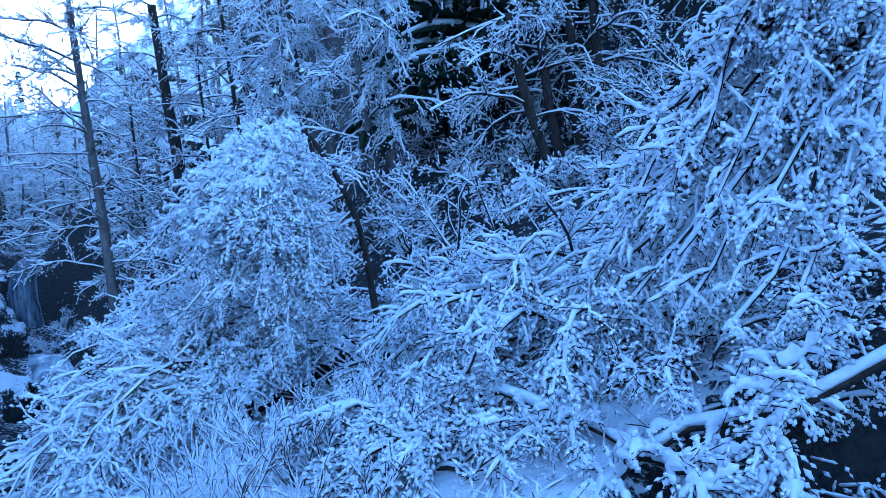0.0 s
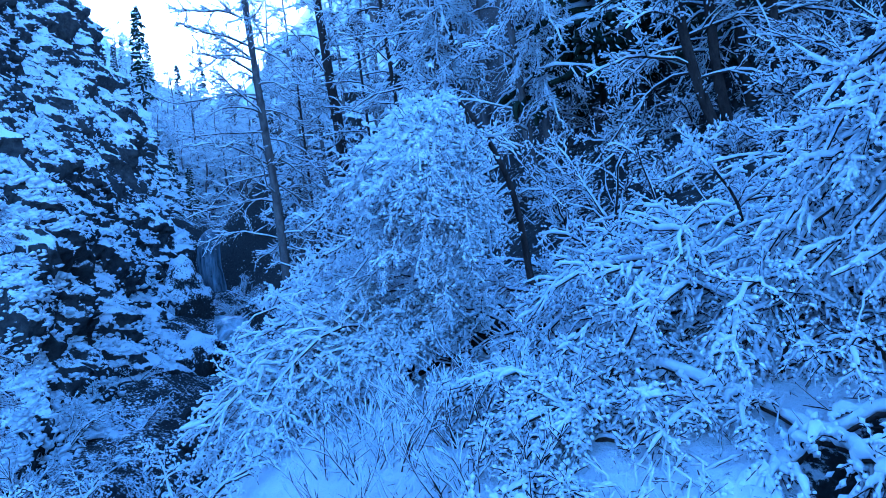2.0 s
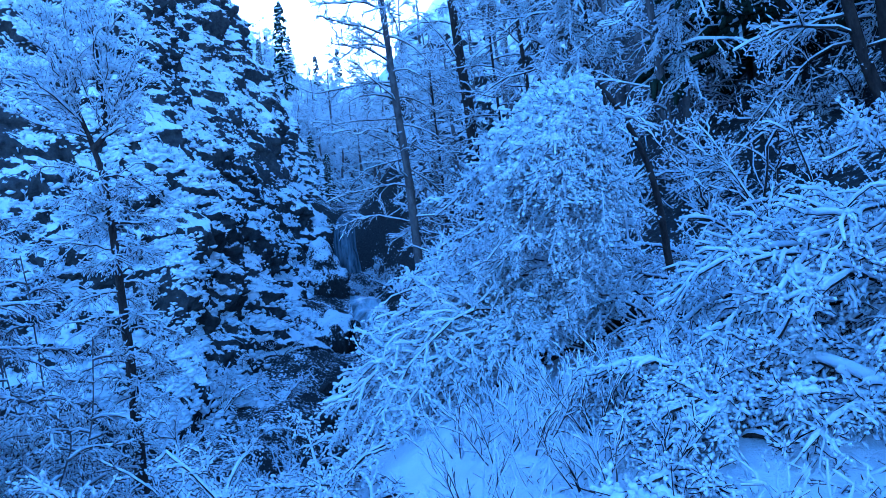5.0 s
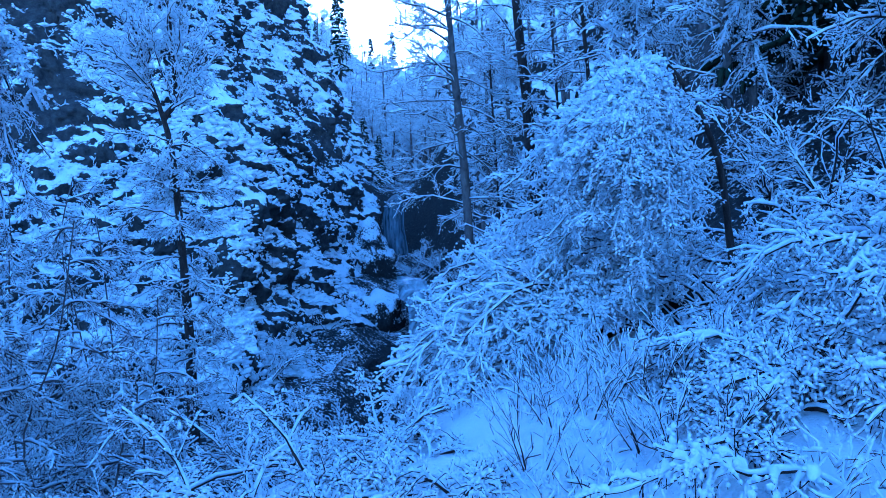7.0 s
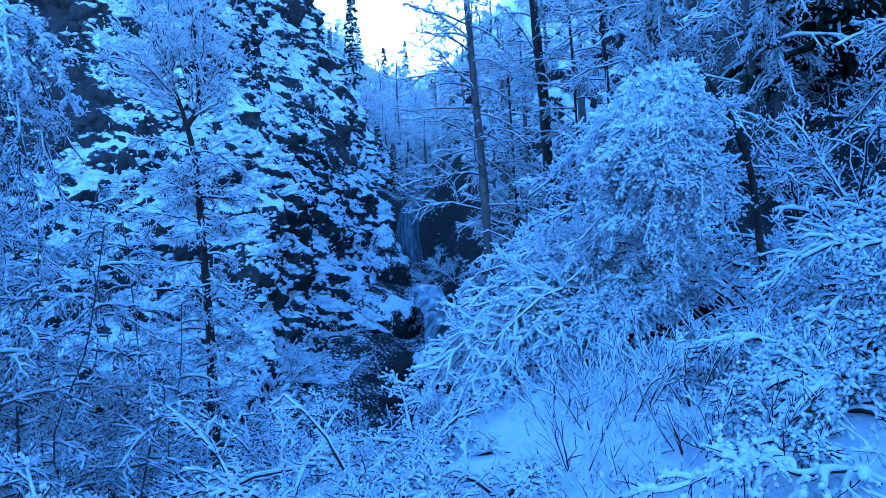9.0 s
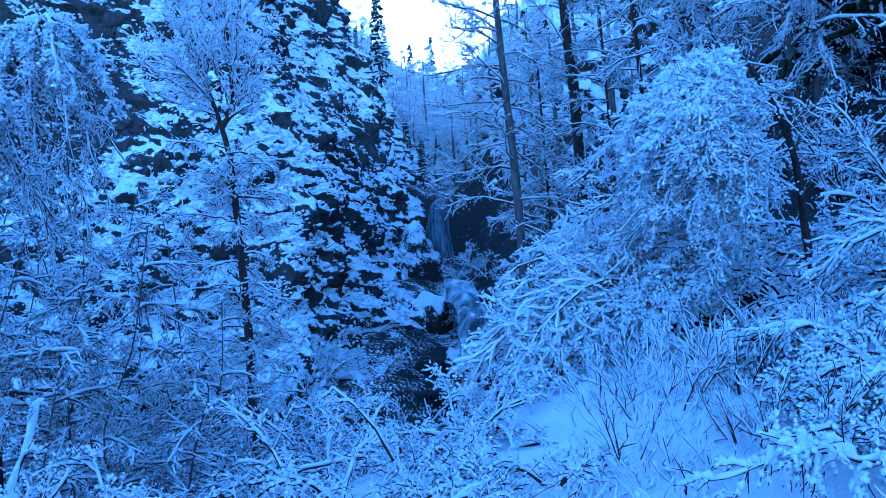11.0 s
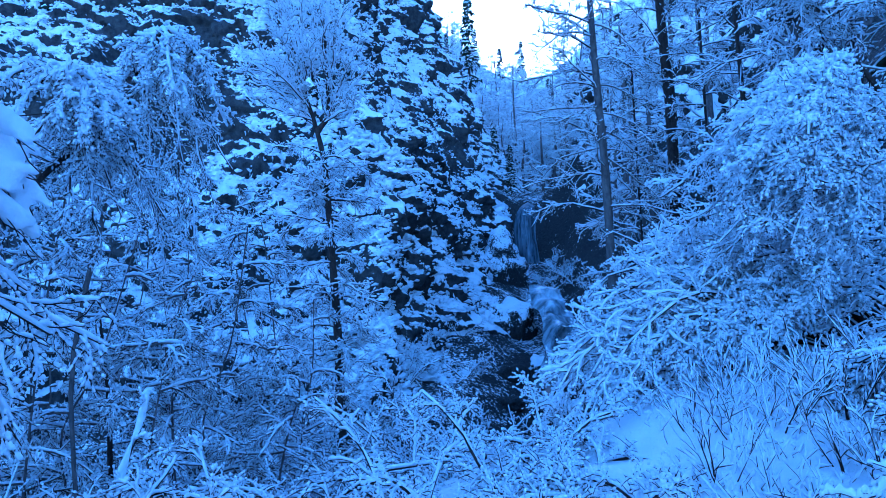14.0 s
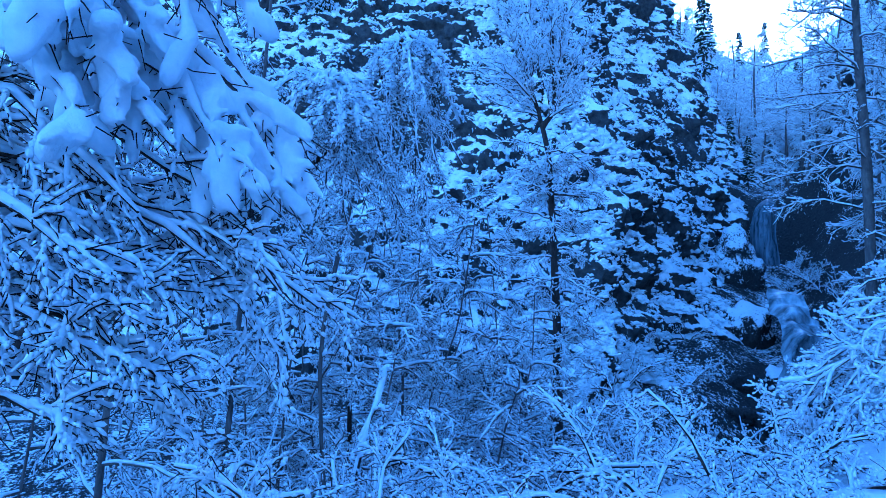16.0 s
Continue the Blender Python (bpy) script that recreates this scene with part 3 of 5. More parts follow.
for t, br, ri, dd, cap in ((0.98, 18.0, 9.6, 6.7, 1), (0.95, 17.0, 8.4, 6.4, 1), (0.97, 15.0, 10.2, 6.3, 1), (0.92, 13.0, 10.6, 6.2, 1), (0.96, 17.4, 10.8, 7.0, 1), (0.99, 14.6, 12.2, 6.8, 1), (0.9, 11.2, 10.2, 6.2, 1), (0.95, 12.6, 13.2, 6.5, 1),
                           (0.9, 9.6, 11.0, 6.3, 1), (0.93, 16.2, 7.2, 6.8, 1), (0.88, 8.2, 12.6, 6.5, 1), (0.97, 15.8, 11.4, 7.3, 1), (0.85, 13.4, 8.2, 6.1, 1),
                           (0.9, 12.0, 5.0, 6.3, 0), (0.85, 9.6, 5.6, 6.3, 0), (0.8, 8.0, 6.5, 6.5, 0), (0.78, 11.2, 2.4, 6.4, 0), (0.75, 7.4, 3.0, 6.6, 0), (0.84, 14.4, 4.6, 6.6, 0), (0.9, 16.0, 4.6, 6.9, 0), (0.7, 9.4, 1.6, 6.6, 0), (0.88, 10.5, 7.6, 6.1, 0),
                           (0.8, 13.0, 3.0, 7.2, 0), (0.72, 6.2, 5.2, 6.8, 0), (0.92, 18.6, 6.0, 7.0, 0), (0.6, 15.9, 5.4, 6.9, 0), (0.55, 20.0, 4.6, 7.1, 0), (0.8, 15.4, 3.4, 6.3, 0), (0.85, 17.6, 4.6, 6.5, 0), (0.75, 13.6, 2.2, 6.2, 0), (0.9, 19.4, 8.0, 7.2, 0), (0.66, 11.6, 0.6, 6.3, 0), (0.7, 18.4, 2.6, 6.6, 0), (0.8, 9.0, 4.0, 6.1, 0), (0.6, 21.6, 3.2, 7.2, 0), (0.62, 22.4, 6.6, 7.4, 0), (0.5, 17.4, 2.8, 6.8, 0), (0.45, 12.6, 1.0, 6.7, 0), (0.42, 19.2, 1.2, 7.0, 0), (0.9, 13.6, 8.4, 6.0, 0), (0.92, 11.6, 8.6, 6.0, 0), (0.88, 14.8, 6.8, 6.1, 0), (0.85, 12.4, 6.4, 6.0, 0), (0.95, 15.6, 9.4, 6.2, 1), (0.9, 12.2, 10.8, 6.0, 1)):
    b, tan = on_trunk(BP, t)
    arch_over(birch, b, survey(br, ri, dd), (0.36 if br < 11 else 0.12) if cap else 0.12, 0.012, CAP if cap else WEEP)

# wide bush below the birch, leaning out over the ravine
bush_root = survey(12.0, -4.6, 7.6)
bush_root[2] = min(bush_root[2], ground_at(bush_root[0], bush_root[1]) + 0.05)
bush = thing("alder_bush", bush_root, "wide alder bush leaning over the ravine under snow", "shrub")
SPRAY = dict(n2=32, n3=9, beads=3, lo2=0.18, k2=5, k3=2, droop2=0.06, droop3=0.15, l2=0.25, l3=0.125, snow=0.029, bare=0.35, bark2=0.6, sides=4, wander2=0.28, wander3=0.32, spread2=1.05, spread3=1.1, thick1=1.0, thick2=1.05, lift2=0.12)
for br, ri, dd, arch in ((28.9, -1.4, 7.8, 0.38), (27.6, -4.0, 7.8, 0.42), (28.6, -2.8, 7.4, 0.4), (25.4, -0.8, 7.5, 0.35), (22.8, -0.6, 7.2, 0.35), (26.0, 0.6, 8.0, 0.35), (23.6, 2.4, 8.0, 0.3), (21.2, 2.4, 7.5, 0.3), (19.2, 1.0, 7.2, 0.3), (24.6, -3.4, 7.1, 0.4),
                         (32.4, -8.4, 7.4, 0.35), (32.0, -12.6, 7.1, 0.45), (30.2, -10.4, 7.0, 0.42), (27.6, -9.0, 7.0, 0.35), (29.6, -6.2, 7.6, 0.3), (26.4, -12.0, 6.8, 0.42), (33.2, -10.6, 7.2, 0.42), (24.4, -9.6, 6.8, 0.35), (29.6, -13.0, 6.7, 0.48), (27.2, -13.4, 6.5, 0.45), (22.4, -9.0, 6.9, 0.3), (30.6, -7.4, 7.8, 0.3), (31.4, -9.4, 7.6, 0.35), (28.0, -7.0, 7.3, 0.32), (25.2, -7.0, 7.2, 0.3),
                         (17.6, -5.6, 6.7, 0.42), (20.8, -5.2, 6.9, 0.4), (17.0, -6.8, 6.6, 0.45), (15.4, -4.8, 6.7, 0.42), (19.0, -3.6, 6.8, 0.38), (21.4, -6.8, 6.8, 0.38), (18.8, -6.9, 6.6, 0.45), (22.6, -4.2, 7.1, 0.35), (14.4, 0.2, 6.9, 0.35), (11.6, -0.6, 6.9, 0.35), (13.0, -2.4, 6.8, 0.38), (16.2, -1.4, 6.9, 0.35), (17.4, 0.8, 7.2, 0.3)):
    tip = survey(br, ri, dd)
    tip[2] = max(tip[2], ground_at(tip[0], tip[1]) + 0.08)
    arch_over(bush, bush_root + RNG.normal(size=3) * (0.22, 0.12, 0.03) + ((0.45, 0.1, 0.2) if ri > -3 else (0, 0, 0)), tip, arch + 0.1, 0.016, SPRAY, name="stem")
for br, ri, dd in ((20.5, -8.0, 7.2), (18.0, -7.4, 7.3), (22.5, -6.5, 7.5), (15.4, -5.8, 7.4)):
    trunk(bush, [survey(7.6, -2.0, 7.7) - UP * 0.1, bush_root + UP * 0.06, survey(br, ri, dd)], 0.055, 0.02, n=11, sides=7, rough=0.12, name="stem")

# drooping snow-loaded tree beside the path
wr = grounded(-46, 5.6)
willow = thing("snow_laden_willow", wr, "willow weighed down by heavy fresh snow, limbs drooping", "tree")
WP = trunk(willow, [wr, wr + (-0.3, 0.1, 1.6), survey(-40, 16, 5.3), survey(-37, 26, 5.3)], 0.11, 0.05, n=14)
HEAVY = dict(n2=22, n3=9, beads=3, k2=7, k3=2, lo2=0.12, droop2=0.10, droop3=0.22, l2=0.27, l3=0.12, snow=0.025, wander2=0.26, wander3=0.3, spread2=0.9, spread3=1.0, lift2=0.05, thick1=1.6, thick2=1.3, sides=5, sides3=5, bare=0.5, bark2=0.8, r2=0.005, twig=0.0035, nubs=4)
for t, br, ri, dd in ((0.97, -26.6, 16.5, 4.9), (0.95, -24.4, 14.2, 4.9), (0.9, -21.4, 12.2, 5.0), (0.85, -17.4, 9.4, 5.1), (0.8, -16.6, 6.2, 5.0), (0.72, -16.0, 3.4, 5.0), (0.66, -14.0, 1.6, 5.1), (0.55, -10.4, -4.6, 5.2), (0.52, -8.8, -3.8, 5.3), (0.6, -12.2, -1.6, 5.1),
                      (0.82, -19.4, 6.6, 4.8), (0.8, -23.6, 5.6, 4.6), (0.7, -20.2, 2.4, 4.7), (0.6, -24.2, 0.2, 4.5), (0.72, -28.0, 3.0, 4.5), (0.5, -15.0, -2.8, 4.9), (0.5, -19.0, -2.8, 4.7), (0.42, -23.0, -4.2, 4.5), (0.45, -27.0, -2.6, 4.4), (0.6, -30.2, 0.4, 4.4),
                      (0.8, -31.4, 6.0, 4.5), (0.86, -27.2, 9.0, 4.6), (0.9, -34.0, 8.4, 4.5), (0.9, -22.4, 9.0, 4.8), (0.95, -29.2, 12.8, 4.7), (0.97, -33.0, 15.4, 4.7), (0.99, -26.0, 19.4, 5.0), (0.99, -29.4, 21.6, 4.9), (0.78, -25.4, 7.0, 4.9), (0.68, -22.0, 0.0, 5.0), (0.55, -17.2, 0.2, 5.2)):
    b, tan = on_trunk(WP, t)
    arch_over(willow, b, survey(br, ri, dd), 0.25, 0.022, HEAVY)

# fallen branch across the foreground
fb = survey(-31, -8.6, 4.2)
fallen = thing("fallen_branch", fb, "fallen forked branch carrying a thick roll of snow", "branch")
FALLEN = dict(n2=20, n3=6, beads=3, k2=8, k3=2, droop1=0.12, droop2=0.12, droop3=0.16, l2=0.42, snow=0.027, wander2=0.2, wander3=0.25, spread2=0.9, lift2=0.1, thick1=2.3, thick2=1.5, sides=6, sides3=5, l3=0.13, bark2=1.0, spikes=1)
for pts, rr in (([(-38, -5.4, 4.3), (-31.9, -6.6, 4.2), (-25.8, -9.2, 4.2), (-18.7, -10.5, 4.3), (-15.2, -11.8, 4.3), (-12, -9.8, 4.5), (-9.1, -8.5, 4.6), (-4.3, -6.5, 4.8), (1.1, -8.2, 5.0), (4.0, -10.2, 5.0)], 0.028),
                ([(-15.2, -11.8, 4.3), (-17.2, -12.6, 4.1), (-18.8, -13.8, 3.9), (-20.5, -17.0, 3.8)], 0.024),
                ([(-15.2, -11.8, 4.3), (-13.0, -13.8, 4.1), (-10.0, -15.0, 4.0), (-6.0, -17.0, 3.9)], 0.026),
                ([(-25.8, -9.2, 4.2), (-24.4, -8.0, 4.2), (-26.4, -6.4, 4.2), (-29.3, -4.5, 4.3)], 0.02),
                ([(-25.8, -9.2, 4.2), (-24.6, -13.0, 4.0), (-25.6, -17.0, 3.9)], 0.02),
                ([(-6.5, -7.3, 4.7), (-7.4, -9.6, 4.6), (-5.0, -12.0, 4.5)], 0.018),
                ([(-21.0, -10.0, 4.25), (-20.4, -12.4, 4.1), (-22.0, -14.6, 4.0)], 0.018),
                ([(-3.0, -17.4, 3.8), (1.2, -16.2, 3.8), (4.6, -16.6, 3.75), (7.8, -15.9, 3.75), (11.4, -17.2, 3.7), (15.0, -18.4, 3.7)], 0.012)):
    P = spline([survey(*p) for p in pts], 22)[None]
    P = P + 0.012 * RNG.normal(size=P.shape)
    limb_dress(fallen, P, 0.8, rr, FALLEN if rr > 0.015 else dict(FALLEN, thick1=0.9, n2=26, l2=0.34), BARK, SNOW)
log_root = thing("fallen_log", survey(-16, -14.2, 4.5), "brown fallen log half buried in snow", "log")
trunk(log_root, [survey(-20, -14.4, 4.5), survey(-12, -13.4, 4.7), survey(-5, -12.8, 4.9)], 0.06, 0.045, BARK_GREY, snow=0.05, name="log")

# arching shrubs on the slope
for br, dd, st, ln in ((-4, 6.4, 9, 1.5), (-11, 6.6, 9, 0.9), (2.5, 6.9, 8, 1.2), (-8, 5.4, 7, 1.2), (-17, 7.0, 8, 1.0), (-1, 8.6, 8, 1.5), (-24, 6.5, 8, 1.5), (-13, 5.0, 6, 1.0), (0.5, 5.2, 6, 0.8), (-20, 5.0, 6, 0.9), (-25, 4.7, 7, 0.9), (-30, 5.0, 7, 1.1), (-34, 4.5, 7, 1.0), (-27, 5.8, 7, 1.2), (-3, 5.6, 7, 1.0), (-16, 5.6, 7, 1.1), (-10, 4.6, 6, 0.7), (-22, 5.6, 7, 1.2), (-5, 4.6, 5, 0.6), (3, 6.2, 6, 0.8), (-38, 5.4, 6, 1.2), (-6, 8.0, 7, 0.6), (-10, 8.4, 7, 0.6), (-14, 8.2, 7, 0.6)):
    shrub(grounded(br, dd), "low shrub with arching twigs buried in fresh snow", st, ln, dict(ARCH), lean=(-0.35, -0.1, 0))
LADEN = dict(ARCH, n2=18, n3=8, droop1=0.2, droop2=0.12, droop3=0.22, l2=0.3, l3=0.13, snow=0.024, spread2=0.75, spread3=0.9, wander2=0.24, thick1=1.2, thick2=1.15, bark2=1.0, sides=4)
for br, dd, st, ln in ((1, 4.7, 7, 0.8), (4.4, 5.2, 7, 0.8), (-2, 4.5, 7, 0.7), (7, 6.0, 6, 0.6)):
    shrub(grounded(br, dd), "small shrub bowed under snow in the open glade", st, ln, LADEN, lean=(-0.5, -0.2, 0), spread=0.6)
for br, dd, st, ln in ((-7, 6.2, 9, 1.7), (-13, 6.6, 9, 1.7), (-18, 6.2, 9, 1.7), (-10, 5.6, 8, 1.3), (-21, 7.4, 8, 1.8), (-15, 5.4, 8, 1.3), (-4, 7.0, 9, 1.7), (-1, 7.6, 8, 1.5)):
    shrub(grounded(br, dd), "drooping shrub loaded with clumps of snow", st, ln, LADEN, lean=(-0.65, -0.3, 0), spread=0.5, radius=0.02)
for br, dd, st, ln in ((3, 4.9, 7, 0.6), (6, 5.4, 7, 0.6), (1, 4.4, 7, 0.5), (8, 4.6, 6, 0.5), (4, 4.1, 6, 0.45), (10, 5.6, 6, 0.5)):
    shrub(grounded(br, dd), "small shrub bowed under snow in the open glade", st, ln, dict(ARCH, l2=0.5), spread=0.8)
# thin saplings in the open snow
for br, dd, st, ln in ((14, 5.3, 9, 0.5), (19, 5.0, 9, 0.55), (9, 5.0, 9, 0.5), (5, 5.6, 8, 0.5), (12, 4.2, 8, 0.4), (16, 6.3, 8, 0.45), (21, 4.2, 8, 0.45), (6, 4.2, 7, 0.4), (17, 3.8, 7, 0.35), (7.5, 5.4, 9, 0.6), (11, 4.8, 9, 0.55), (13, 6.0, 8, 0.5), (4, 4.6, 8, 0.5), (9.5, 4.1, 8, 0.45), (16, 4.7, 9, 0.5), (22, 5.4, 8, 0.5), (19, 6.0, 8, 0.5)):
    shrub(grounded(br, dd), "bare thin shoots standing in the open snow", st, ln, dict(n2=5, n3=2, spread2=0.45, spread3=0.5, lift2=0.4, lift3=0.3, wander1=0.08, wander2=0.12, wander3=0.15, droop1=0.02, droop2=-0.04, droop3=-0.04, l2=0.45, l3=0.1, k3=1, snow=0.013, thick1=0.9, thick2=0.9, r2=0.004, bare=1.0, bark2=1.0), spread=0.55, radius=0.006, group="bare shoots")

# low shrubs in front, at the edge of the ravine
for br, dd, st, ln in ((33, 6.0, 8, 0.6), (38, 6.6, 9, 0.9), (44, 6.2, 9, 1.2), (50, 6.8, 10, 1.3), (55, 5.8, 10, 1.3), (61, 6.6, 10, 1.4), (67, 5.6, 10, 1.4), (73, 6.4, 10, 1.5), (79, 5.4, 9, 1.5), (85, 6.2, 9, 1.6),
                       (68, 10.6, 9, 1.9), (65.2, 9.3, 9, 2.0), (71.5, 10.0, 9, 2.0), (40, 9.0, 8, 1.5), (47, 9.4, 8, 1.5), (54, 9.0, 8, 1.8), (61, 9.2, 8, 2.0), (69, 9.0, 8, 2.2), (77, 8.4, 8, 2.2), (65, 10.5, 8, 2.3), (73, 11, 8, 2.6), (57, 11, 8, 2.0), (82, 9.5, 8, 2.6), (30, 5.4, 7, 0.8), (37, 4.9, 7, 0.8), (47, 4.6, 7, 0.9), (57, 4.3, 7, 0.9), (68, 4.2, 7, 1.0), (80, 4.0, 7, 1.1), (90, 4.6, 7, 1.2), (27, 4.2, 7, 0.45), (31, 4.5, 7, 0.5), (34, 5.4, 7, 0.5), (36, 4.2, 6, 0.5), (42, 4.0, 7, 0.7), (52, 3.8, 7, 0.8), (63, 3.7, 7, 0.8), (74, 3.6, 7, 0.9)):
    shrub(grounded(br, dd), "low shrub with arching twigs buried in fresh snow", st, ln * 1.15, dict(ARCH) if dd < 8 else dict(FINE))
snag_p = grounded(68.2, 6.5)
snag = thing("snag", snag_p, "leaning broken stem wrapped in thick snow", "dead tree")
limb_dress(snag, spline([snag_p, survey(66.6, -13.6, 6.5), survey(65.3, -10, 6.5), survey(64.8, -7.7, 6.5)], 12)[None], 0.4, 0.03, dict(FALLEN, n2=5, thick1=3.0), BARK, SNOW, "stem")

# alder at the far bank
cb = grounded(47.6, 17)
alder = thing("alder_tree", cb, "slender alder with dark trunk and frosted crown", "tree")
AP = trunk(alder, [cb, survey(47.7, -7, 17), survey(47.8, -2.7, 17), survey(48.1, 2.7, 17), survey(48.4, 7.7, 17), survey(48.7, 11, 17), survey(49.4, 13.8, 17), survey(50.3, 16.5, 17), survey(51.4, 20.5, 17)], 0.14, 0.03, n=26, rough=0.05)
AQ = trunk(alder, [survey(49.2, 13.2, 17), survey(48.3, 14.6, 17), survey(48.4, 18, 17), survey(48.6, 22, 17)], 0.075, 0.02, n=10, name="leader")
TWIGGY = dict(FINE, n2=14, n3=6, beads=3, k3=2, l2=0.34, l3=0.28, snow=0.042, spread2=0.7, spread3=0.9, lift2=0.25, lift3=0.2, droop1=0, droop2=-0.03, droop3=-0.03, thick1=1.2, thick2=1.0, wander2=0.22, wander3=0.25, bare=0.35, bark2=0.5)
for t, br, ri, dd in ((0.76, 55.4, 18.0, 17), (0.78, 54.4, 20.2, 17.6), (0.8, 53.0, 21.6, 16.4), (0.84, 51.8, 22.6, 17.2), (0.76, 54.8, 15.6, 16.6), (0.9, 52.4, 22.4, 17), (0.8, 53.6, 18.6, 16), (0.86, 50.6, 22.8, 16.2), (0.74, 53.2, 16.6, 18), (0.9, 51.0, 21.0, 18), (0.82, 52.2, 20.4, 16), (0.78, 55.0, 19.0, 18)):
    arch_over(alder, on_trunk(AP, t)[0], survey(br, ri, dd), 0.06, 0.016, TWIGGY)
for t, br, ri, dd in ((0.25, 44.8, 18.4, 17), (0.3, 45.4, 20.6, 16.6), (0.4, 46.4, 22.0, 17.4), (0.5, 47.2, 22.8, 16.6), (0.6, 49.6, 23.0, 17.2), (0.2, 45.4, 16.4, 17), (0.15, 46.2, 15.2, 16.2), (0.5, 48.2, 23.2, 17.8), (0.35, 46.0, 19.4, 18), (0.7, 48.8, 23.4, 16.4), (0.3, 50.2, 19.6, 16.2)):
    arch_over(alder, on_trunk(AQ, t)[0], survey(br, ri, dd), 0.08, 0.016, TWIGGY)
CLOUD = dict(HANG, n2=14, n3=6, l2=0.45, l3=0.22, snow=0.036, thick1=1.0, thick2=0.9, droop2=0.14, droop3=0.18)
for i in range(34):
    t = 0.14 + 0.52 * i / 34
    b, tan = on_trunk(AP, t)
    a = i * 2.4
    reach = RNG.uniform(0.6, 1.7)
    arch_over(alder, b, b + np.array([math.cos(a) * reach, math.sin(a) * reach, RNG.uniform(-0.5, 0.35)]), 0.22, 0.018, CLOUD)
for t, br, ri in ((0.53, 49.9, 7.2), (0.5, 45.6, 7.4), (0.46, 46.0, 5.2), (0.55, 50.4, 9.6)):
    arch_over(alder, on_trunk(AP, t)[0], survey(br, ri, 16.8), 0.0, 0.035, dict(CLOUD, snow=0.03))

# hanging trees on the near left
for br, dd, top, lean_b, r0, hang in ((65, 11.4, -1.5, 66.2, 0.07, 0), (76.5, 11, 25, 73, 0.06, 1), (85, 9, 26, 84, 0.05, 1)):
    g = grounded(br, dd)
    tp = survey(lean_b, top, dd)
    leafy_tree([g, g * 0.75 + tp * 0.25 + (0.22, 0, 0), g * 0.5 + tp * 0.5 + (-0.12, 0.1, 0), g * 0.25 + tp * 0.75 + (0.15, 0, 0), tp], r0, 0.02, "tall tree with hanging snow-covered branches", 21 if hang else 9, dict(HANG, droop2=0.3), lo=0.06, length=1.9 if hang else 1.2, up=0.35, bark=BARK if br == 65 else BARK_GREY)
for br, dd, top in ((54.5, 12.8, 7), (58, 11.2, 5), (61.5, 12.6, 8), (69, 13.5, 9), (73, 12.3, 9), (78, 10.5, 9), (83, 11, 11), (88, 9, 10), (75.5, 14.5, 12), (64, 14.6, 11), (57, 15, 10), (53, 11, -2), (56, 12.5, 1), (60, 11, 3), (62.5, 10.2, 2), (65.5, 12.8, 6), (67.5, 11, 4), (71, 10.5, 6), (59, 13.6, 4), (51.5, 13, -1), (69.6, 12.4, 7)):
    g = grounded(br, dd)
    tp = survey(br - 0.6, top, dd)
    leafy_tree([g, g * 0.75 + tp * 0.25 + 0.16 * RNG.normal(size=3), g * 0.5 + tp * 0.5 + 0.2 * RNG.normal(size=3), g * 0.25 + tp * 0.75 + 0.2 * RNG.normal(size=3), tp + 0.4 * RNG.normal(size=3)], 0.022, 0.010, "young tree hung with frosted twigs", 18, dict(HANG, n2=12, snow=0.028), lo=0.04, length=1.3, up=0.3, bark=BARK_GREY, group="young trees", name="young_tree", rlimb=0.018, sides=6, joined=True)
# leaning trees whose boughs hang in curtains
CURTAIN = dict(n2=20, n3=8, beads=3, lo2=0.12, k2=6, k3=2, droop2=0.16, droop3=0.25, l2=0.34, l3=0.15, snow=0.019, sides=3, wander2=0.26, wander3=0.3, spread2=0.9, spread3=1.0, thick1=1.3, thick2=1.0)
LOADED = dict(CURTAIN, snow=0.031, l2=0.27, l3=0.12, thick1=2.0, thick2=1.4, nubs=5, sides=4)
lr = grounded(102, 7.4)
leaning = thing("leaning_tree", lr, "leaning tree whose bough carries a curtain of snow", "tree")
LP = trunk(leaning, [lr, survey(88, -1.5, 7.5), survey(81, 1.0, 7.5), survey(73.6, 6.0, 7.5), survey(71.0, 8.7, 7.5), survey(68.8, 11.2, 7.5), survey(68.6, 14, 7.4), survey(69.2, 16.4, 7.4)], 0.06, 0.025, n=18)
for t, br, ri, dd, heavy in ((0.97, 72.8, 12.6, 7.3, 1), (0.97, 65.4, 12.2, 7.2, 1), (0.95, 67.2, 12.0, 6.9, 1), (0.98, 70.4, 12.6, 6.8, 1), (0.92, 71.6, 10.0, 7.2, 1), (0.95, 66.4, 13.6, 7.7, 1), (0.97, 74.0, 14.2, 7.5, 1), (0.9, 69.0, 11.6, 6.7, 1),
                             (0.9, 68.0, 6.6, 7.2, 0), (0.88, 64.6, 8.6, 7.4, 0), (0.9, 73.2, 8.4, 7.1, 0), (0.86, 66.0, 5.6, 7.5, 0), (0.9, 71.0, 6.4, 7.6, 0), (0.74, 65.2, 8.8, 7.5, 0), (0.74, 62.8, 5.6, 7.8, 0), (0.8, 69.6, 4.6, 7.3, 0), (0.7, 67.2, 3.0, 7.7, 0)):
    arch_over(leaning, on_trunk(LP, t)[0], survey(br, ri, dd), 0.4 if heavy else 0.28, 0.018, LOADED if heavy else CURTAIN)
hr = grounded(67, 9.8)
hung = thing("hanging_birch", hr, "birch whose crown hangs down white with snow", "tree")
